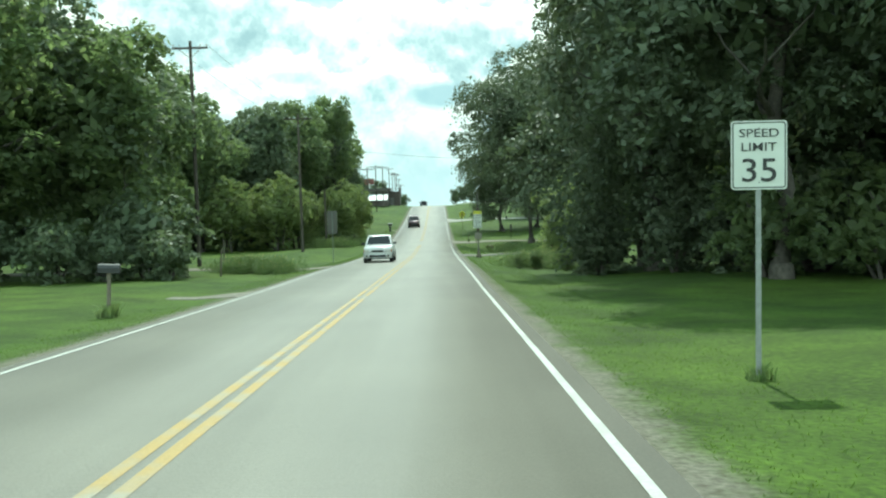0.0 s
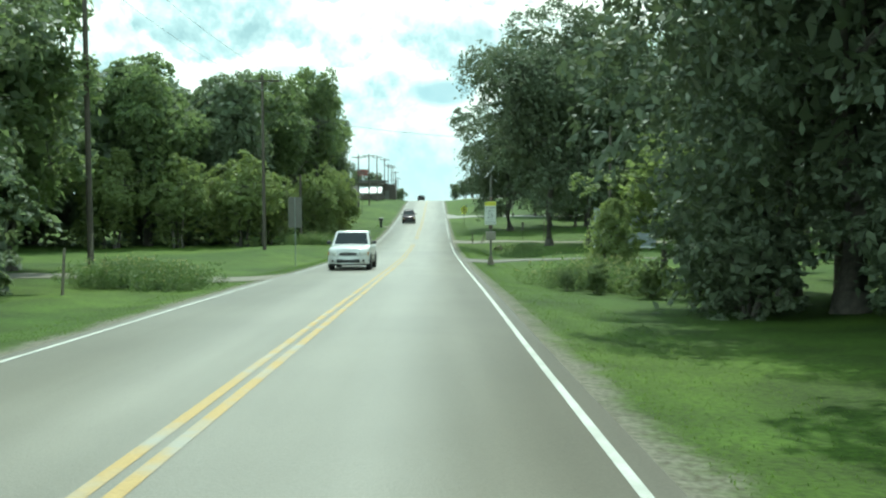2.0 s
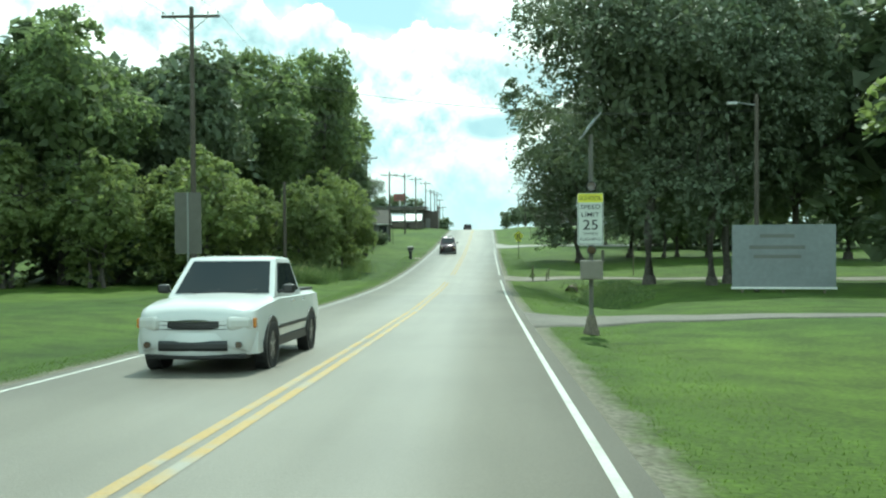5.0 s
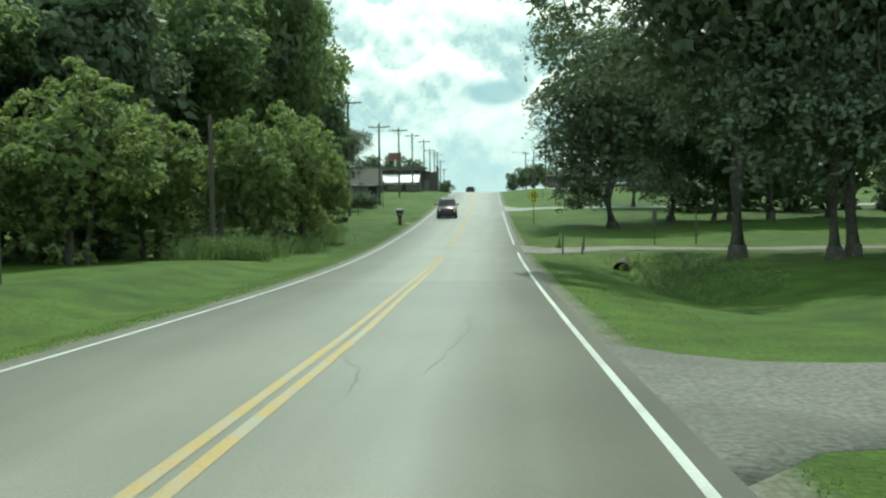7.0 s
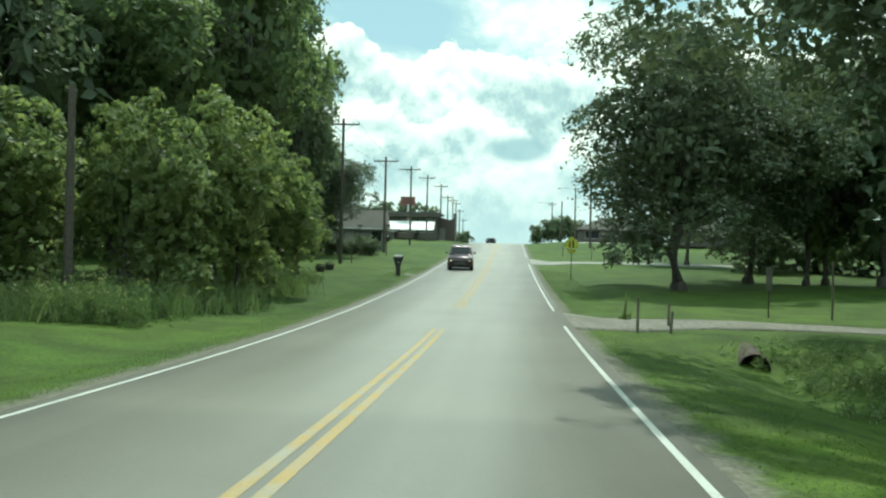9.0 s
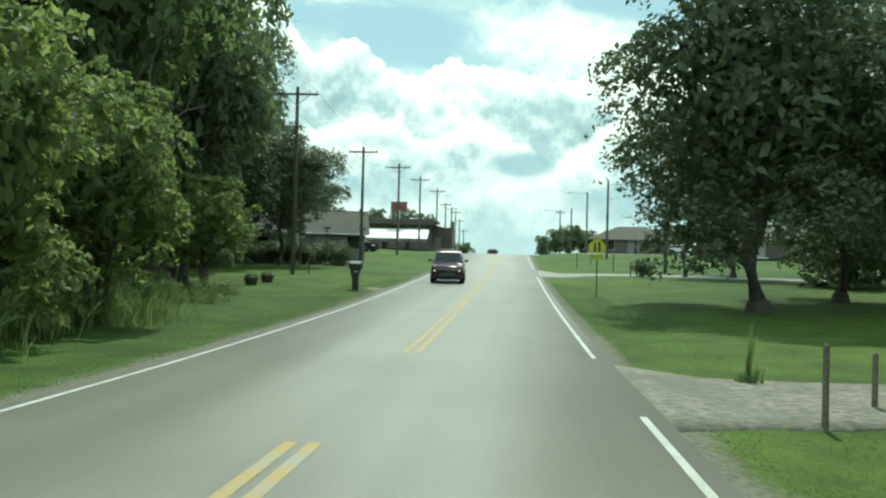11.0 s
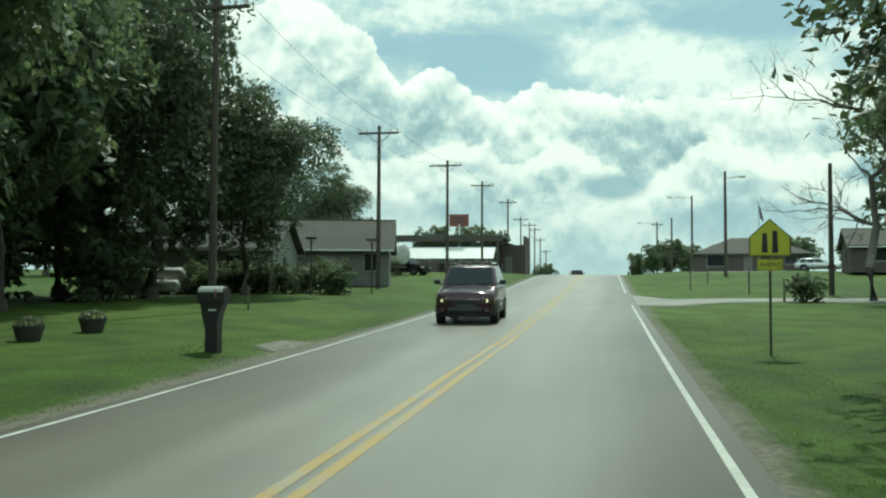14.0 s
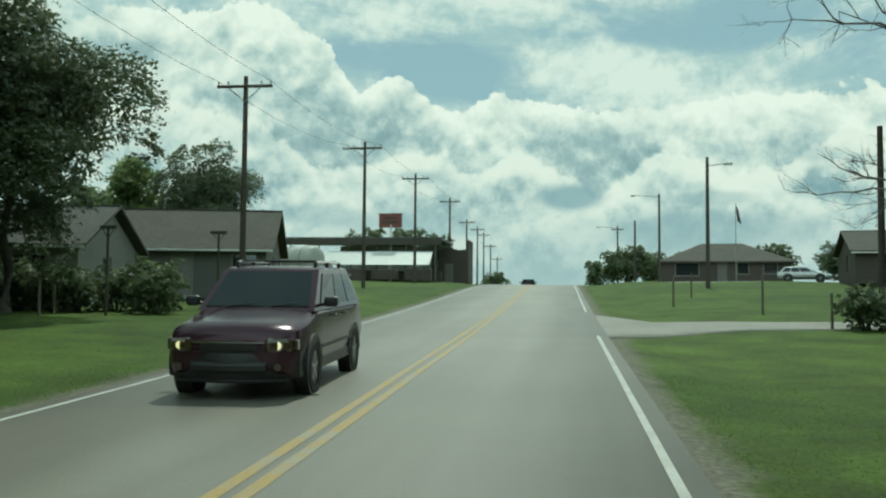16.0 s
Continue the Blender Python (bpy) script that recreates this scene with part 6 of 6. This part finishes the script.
def tank_trailer(x, y, turn):
    z = land_z(x, y)
    ob = thing("tank_trailer", "weathered cylindrical tank trailer parked on the grass", "trailer", pose(x, y, z, 0, 0, turn))
    rings = []
    for t, k in ((-1.0, 0.1), (-0.99, 0.6), (-0.96, 0.9), (-0.92, 1.0), (0.92, 1.0), (0.96, 0.9), (0.99, 0.6), (1.0, 0.1)):
        rings.append([(1.05 * k * math.cos(a * 0.2618), t * 3.4, 1.95 + 1.0 * k * math.sin(a * 0.2618)) for a in range(24)])
    part("tank", loft(rings), TANK_PAINT, ob, soft=True)
    for i in range(4):
        yy = -2.4 + i * 1.6
        ring = [[(r * math.cos(a * 0.2618), yy + dy, 1.95 + r * 0.955 * math.sin(a * 0.2618)) for a in range(24)] for r, dy in ((1.06, -0.05), (1.09, -0.04), (1.09, 0.04), (1.06, 0.05))]
        part("band", loft(ring, False), GALVANISED, ob)
    part("chassis", box((0.9, 6.4, 0.22), Matrix.Translation((0, 0, 0.78)), 0.02), POLE_WOOD, ob)
    for s in (-1, 1):
        for yy in (1.6, 2.6):
            w = part("wheel", rod((s * 0.72, yy, 0.48), (s * 1.0, yy, 0.48), 0.48, sides=22), RUBBER, ob)
            part("rim", rod((s * 0.9, yy, 0.48), (s * 1.012, yy, 0.48), 0.26, 0.2, sides=16), RIM, w)
    part("landing_leg", box((0.8, 0.12, 0.7), Matrix.Translation((0, -2.4, 0.4)), 0.02), POLE_WOOD, ob)


tank_trailer(-19.1, 206, 62)


def flagpole(x, y, top):
    z = land_z(x, y)
    h = top - z
    ob = thing("flagpole", "slim flagpole with a limp flag", "flagpole", pose(x, y, z))
    part("shaft", rod((0, 0, -0.2), (0, 0, h), 0.05, 0.03, 10), GALVANISED, ob)
    rows = []
    for j in range(9):
        t = j / 8
        rows.append([(0.04 + 0.5 * s * (0.35 + 0.5 * t) + 0.1 * t, 0.08 * math.sin(5 * s + 4 * t), h - 0.2 - 1.5 * t - 0.3 * s) for s in (0, 0.25, 0.5, 0.75, 1)])
    v = [p for r in rows for p in r]
    f = [(j * 5 + i, j * 5 + i + 1, (j + 1) * 5 + i + 1, (j + 1) * 5 + i) for j in range(8) for i in range(4)]
    o = new("flag", raw_mesh("flag", v, f, FLAG_CLOTH))
    o.parent = ob


flagpole(19.1, 226.2, 8.5)


# ---- vehicles ----
def wheel(parent, x, y, r, w, rim_mat):
    s = 1 if x > 0 else -1
    b = bmesh.new()
    prof = [(-w / 2, r * 0.62), (-w / 2, r * 0.93), (-w / 2 + 0.03, r), (w / 2 - 0.03, r), (w / 2, r * 0.93), (w / 2, r * 0.62)]
    rings = [[(dx, q * math.cos(a * 0.2244), q * math.sin(a * 0.2244)) for a in range(28)] for dx, q in prof]
    b = loft(rings, False)
    t = part("tyre", b, RUBBER, parent, m=Matrix.Translation((x, y, r)), soft=False)
    b = bmesh.new()
    rod_into(b, (s * w * 0.10, 0, 0), (s * w * 0.30, 0, 0), r * 0.63, r * 0.63, 24)
    for i in range(5):
        a = i * 1.2566
        box_into(b, (0.04, r * 0.14, r * 0.55), Matrix.Rotation(a, 4, "X") @ Matrix.Translation((s * w * 0.36, 0, r * 0.3)), 0.005)
    rod_into(b, (s * w * 0.30, 0, 0), (s * w * 0.44, 0, 0), r * 0.16, r * 0.12, 14)
    part("rim", b, rim_mat, t)


def section(y, half, z0, z1, crown_=0.05, tuck=0.06, n=5):
    """A car's cross-section at y: rounded sides, slightly domed top."""
    pts = [(-half + tuck, y, z0), (-half + 0.01, y, z0 + (z1 - z0) * 0.25), (-half, y, z0 + (z1 - z0) * 0.55), (-half + 0.035, y, z1 - 0.06), (-half + 0.12, y, z1 - 0.005)]
    top = [(-half * 0.5, y, z1 + crown_ * 0.8), (0, y, z1 + crown_), (half * 0.5, y, z1 + crown_ * 0.8)]
    return pts + top + [(-p[0], p[1], p[2]) for p in pts[::-1]]


def car(name, label, x, y, turn, paint, L, W, H, pickup=False, lit=False, rails=False, glass=CAR_GLASS):
    """Local +y runs to the tail; the nose is at local y = 0."""
    ob = thing(name, label, "pickup truck" if pickup else "car", pose(x, y, road_z(y) if abs(x) < 4 else land_z(x, y), 0, 0, turn))
    if abs(x) < 4:
        slope = math.degrees(math.atan((road_z(y + 5) - road_z(y)) / 5))
        ob.matrix_basis = pose(x, y, road_z(y), slope, 0, turn)
    h = W / 2
    low = 0.32
    if pickup:
        belt, hood = H * 0.63, H * 0.60
    else:
        belt, hood = H * 0.645, H * 0.585
    nose = hood - 0.12
    stations = [(0.0, h * 0.66, low + 0.16, nose - 0.16), (0.03, h * 0.80, low + 0.08, nose - 0.06), (0.12, h * 0.90, low + 0.03, nose + 0.01), (0.36, h * 0.97, low, nose + 0.06), (0.75, h * 0.995, low, hood - 0.01), (L * 0.25, h, low, belt - 0.03), (L * 0.30, h, low, belt), (L * 0.45, h, low, belt), (L * 0.6, h, low, belt), (L * 0.80, h, low, belt), (L * 0.92, h * 0.985, low + 0.04, belt), (L * 0.97, h * 0.96, low + 0.08, belt - 0.02), (L, h * 0.88, low + 0.18, belt - 0.1)]
    body = part("body", loft([section(*s) for s in stations]), paint, ob, soft=True)
    body.data.set_sharp_from_angle(angle=radians(42))
    # cabin
    c0, c1, c2, c3 = (L * 0.27, L * 0.40, L * 0.60, L * 0.66) if pickup else (L * 0.245, L * 0.42, L * 0.86, L * 0.965)
    top = H - 0.03

    def cab(yb, hb, zz):
        return [(-hb, yb, zz), (-hb * 0.5, yb, zz + 0.02), (0, yb, zz + 0.03), (hb * 0.5, yb, zz + 0.02), (hb, yb, zz)]

    ring0 = [(-h + 0.07, c0, belt - 0.03), (h - 0.07, c0, belt - 0.03), (h - 0.06, c3, belt - 0.03), (-h + 0.06, c3, belt - 0.03)]
    ring1 = [(-h * 0.78, c1, top - 0.05), (h * 0.78, c1, top - 0.05), (h * 0.77, c2, top - 0.05), (-h * 0.77, c2, top - 0.05)]
    rings = [ring0, ring1]
    for inset, up in ((0.745, -0.022), (0.68, -0.006), (0.5, 0.012)):
        g = (0.78 - inset) * 1.3
        rings.append([(-h * inset, c1 + g, top + up), (h * inset, c1 + g, top + up), (h * inset, c2 - g * 0.8, top + up), (-h * inset, c2 - g * 0.8, top + up)])
    roof = part("cabin", loft(rings), paint, ob, soft=True)
    roof.data.set_sharp_from_angle(angle=radians(34))

    def pane(name, a, b, c, d, off):
        """A window set slightly proud of the cabin skin between four corners."""
        bm = bmesh.new()
        q = [Vector(p) for p in (a, b, c, d)]
        nrm = (q[1] - q[0]).cross(q[3] - q[0]).normalized()
        if nrm.dot(Vector(off)) < 0:
            nrm = -nrm
        f0 = [bm.verts.new(p + nrm * 0.012) for p in q]
        f1 = [bm.verts.new(p - nrm * 0.01) for p in q]
        bm.faces.new(f0)
        bm.faces.new(f1[::-1])
        for i in range(4):
            j = (i + 1) % 4
            bm.faces.new((f0[i], f1[i], f1[j], f0[j]))
        bmesh.ops.recalc_face_normals(bm, faces=bm.faces)
        part(name, bm, glass, roof)

    def on(p, q, t):
        return tuple(Vector(p).lerp(Vector(q), t))

    A, B, C, D = ring0
    E, F, G, K = ring1
    pane("windscreen", on(on(A, E, 0.10), on(B, F, 0.10), 0.05), on(on(A, E, 0.10), on(B, F, 0.10), 0.95), on(on(A, E, 0.94), on(B, F, 0.94), 0.94), on(on(A, E, 0.94), on(B, F, 0.94), 0.06), (0, -1, 0.5))
    pane("rear_window", on(on(D, K, 0.15), on(C, G, 0.15), 0.08), on(on(D, K, 0.15), on(C, G, 0.15), 0.92), on(on(D, K, 0.9), on(C, G, 0.9), 0.92), on(on(D, K, 0.9), on(C, G, 0.9), 0.08), (0, 1, 0.3))
    cuts = ((0.10, 0.50), (0.53, 0.92)) if pickup else ((0.10, 0.40), (0.425, 0.68), (0.705, 0.93))
    for P0, P1, Q0, Q1, s in ((A, D, E, K, -1), (B, C, F, G, 1)):
        for t0, t1 in cuts:
            lo0, lo1 = on(P0, P1, t0), on(P0, P1, t1)
            hi0, hi1 = on(Q0, Q1, max(t0, 0.04)), on(Q0, Q1, t1)
            pane("side_window", on(lo0, hi0, 0.12), on(lo1, hi1, 0.12), on(lo1, hi1, 0.90), on(lo0, hi0, 0.90), (s, 0, 0.2))
    # front end: curved bumper, slatted grille, badge bar
    def bowed(half, y0, depth, z0, z1, bow, n=11):
        """A bar across the nose, bowed back towards its ends, with rounded edges."""
        rings = []
        for k in range(n):
            t = -1 + 2 * k / (n - 1)
            yy, e = y0 + bow * t * t, 0.30 * (z1 - z0)
            rings.append([(half * t, yy + depth, z0), (half * t, yy + 0.03, z0), (half * t, yy, z0 + e), (half * t, yy, z1 - e), (half * t, yy + 0.03, z1), (half * t, yy + depth, z1)])
        return loft(rings)

    part("grille", bowed(W * 0.29, -0.015, 0.10, nose - 0.32, nose - 0.10, 0.03), BLACK_PLASTIC, ob, "dark slatted grille")
    for k in range(3):
        part("grille_bar", bowed(W * 0.28, -0.028, 0.03, nose - 0.285 + 0.06 * k, nose - 0.265 + 0.06 * k, 0.03), BLACK_PLASTIC if k < 2 else CHROME, ob)
    bump = part("front_bumper", bowed(h * 0.96, -0.07, 0.34, low - 0.02, low + 0.30, 0.30), paint if pickup else BLACK_PLASTIC, ob, soft=True)
    bump.data.set_sharp_from_angle(angle=radians(40))
    part("air_intake", bowed(W * 0.27, -0.085, 0.05, low + 0.04, low + 0.19, 0.05), BLACK_PLASTIC, bump)
    part("skid_plate", bowed(h * 0.80, -0.05, 0.30, low - 0.08, low - 0.01, 0.16), BLACK_PLASTIC, bump)
    part("underbody", box((W * 0.80, L * 0.86, 0.12), Matrix.Translation((0, L * 0.5, low + 0.02)), 0.02), BLACK_PLASTIC, ob)
    for s in (-1, 1):
        hl = part("headlight", box((0.36, 0.14, 0.20), Matrix.Rotation(s * radians(26), 4, "Z"), 0.06), LENS if pickup else DARK_LENS, ob, "clear wraparound headlight", Matrix.Translation((s * (h - 0.27), 0.065, nose - 0.19)))
        if lit:
            part("lamp", rod((0, -0.075, 0), (0, -0.05, 0), 0.05, sides=16), LIT_LENS, hl, "warm lit lamp")
            part("lamp_ring", rod((0, -0.072, 0), (0, -0.04, 0), 0.07, sides=16), CHROME, hl)
        part("indicator", box((0.05, 0.12, 0.15), Matrix.Translation((s * (h - 0.07), 0.20, nose - 0.19)), 0.02), AMBER if pickup else DARK_LENS, ob)
        part("fog_lamp", rod((s * (h - 0.26), -0.03, low + 0.13), (s * (h - 0.26), 0.06, low + 0.13), 0.05, sides=12), DARK_LENS, bump)
        mir = part("mirror", box((0.20, 0.12, 0.15), Matrix.Translation((s * (h + 0.10), c0 + 0.30, belt + 0.10)), 0.04), BLACK_PLASTIC, ob, "black door mirror")
        part("mirror_arm", rod((s * (h - 0.10), c0 + 0.34, belt + 0.04), (s * (h + 0.06), c0 + 0.31, belt + 0.08), 0.025, sides=8), BLACK_PLASTIC, mir)
        for yy in (L * 0.19, L * 0.79):
            # dark wheel arch lining ring
            ring = [[(s * (h + dx), yy + q * math.cos(a * 0.1653), 0.36 + q * math.sin(a * 0.1653)) for a in range(20)] for dx, q in ((-0.06, 0.46), (0.012, 0.46), (0.012, 0.39), (-0.06, 0.39))]
            bm = bmesh.new()
            rows = [[bm.verts.new(p) for p in rr] for rr in ring]
            for r0, r1 in zip(rows, rows[1:]):
                for i in range(19):
                    bm.faces.new((r0[i], r0[i + 1], r1[i + 1], r1[i]))
            bmesh.ops.recalc_face_normals(bm, faces=bm.faces)
            part("wheel_arch", bm, BLACK_PLASTIC, ob)
            part("wheel_well", rod((s * (h - 0.20), yy, 0.37), (s * (h + 0.004), yy, 0.37), 0.415, sides=26), BLACK_PLASTIC, ob)
            wheel(ob, s * (h - 0.10), yy, 0.37, 0.235, RIM)
        part("sill", box((0.05, L * 0.46, 0.16), Matrix.Translation((s * (h - 0.03), L * 0.49, low + 0.07)), 0.02), BLACK_PLASTIC, ob, "black plastic sill")
        part("side_trim", box((0.02, L * 0.42, 0.06), Matrix.Translation((s * (h + 0.002), L * 0.49, low + 0.30)), 0.008), BLACK_PLASTIC, ob)
        for yy in (L * 0.47, L * 0.64):
            part("door_handle", box((0.03, 0.16, 0.03), Matrix.Translation((s * (h + 0.005), yy, belt - 0.12)), 0.008), BLACK_PLASTIC if not pickup else CHROME, ob)
        part("tail_light", box((0.10, 0.06, 0.30), Matrix.Translation((s * (h - 0.14), L - 0.03, belt - 0.24)), 0.02), RED_BOARD, ob, "red tail light")
        if rails:
            rl = part("roof_rail", rod((s * h * 0.66, c1 + 0.25, top + 0.07), (s * h * 0.66, c2 - 0.15, top + 0.07), 0.022, sides=8), CHROME, ob)
            for yy in (c1 + 0.25, (c1 + c2) / 2, c2 - 0.15):
                part("rail_foot", box((0.05, 0.10, 0.08), Matrix.Translation((s * h * 0.66, yy, top + 0.03)), 0.015), BLACK_PLASTIC, rl)
    part("bonnet_seam", box((W * 0.80, 0.012, 0.006), Matrix.Translation((0, c0 - 0.02, belt + 0.02)), 0.002), BLACK_PLASTIC, ob)
    for s in (-1, 1):
        part("wiper", rod((s * 0.3 - 0.2, c0 + 0.05, belt + 0.02), (s * 0.3 + 0.25, c0 + 0.12, belt + 0.09), 0.005, sides=6), BLACK_PLASTIC, ob)
    if rails:
        for yy in (c1 + 0.45, c2 - 0.4):
            part("roof_bar", rod((-h * 0.66, yy, top + 0.085), (h * 0.66, yy, top + 0.085), 0.016, sides=8), BLACK_PLASTIC, ob)
    if pickup:
        bed = bmesh.new()
        box_into(bed, (W - 0.30, L * 0.27, 0.05), Matrix.Translation((0, L * 0.83, belt + 0.03)), 0.02)
        part("bed_cover", bed, BLACK_PLASTIC, ob)
    return ob


car("pickup_truck", "white pickup truck driving in the oncoming lane", -1.62, 58.3, 0, WHITE_CAR, 5.3, 1.86, 1.78, pickup=True)
car("sport_utility_car", "dark plum sport utility car with roof rails and lit headlamps", -1.56, 145.7, 2, PLUM_CAR, 4.75, 1.81, 1.76, lit=True, rails=True)
car("distant_car", "small dark car coming over the crest", -1.6, 250, 0, DARK_CAR, 4.5, 1.8, 1.5, glass=DULL_GLASS)
car("parked_car", "silver car parked before the brick house", 27.0, 223.5, 75, SILVER_CAR, 4.6, 1.8, 1.45)
car("parked_pickup", "dark pickup truck parked beside the tank trailer", -14.6, 207.5, 68, DARK_CAR, 5.0, 1.85, 1.75, pickup=True)
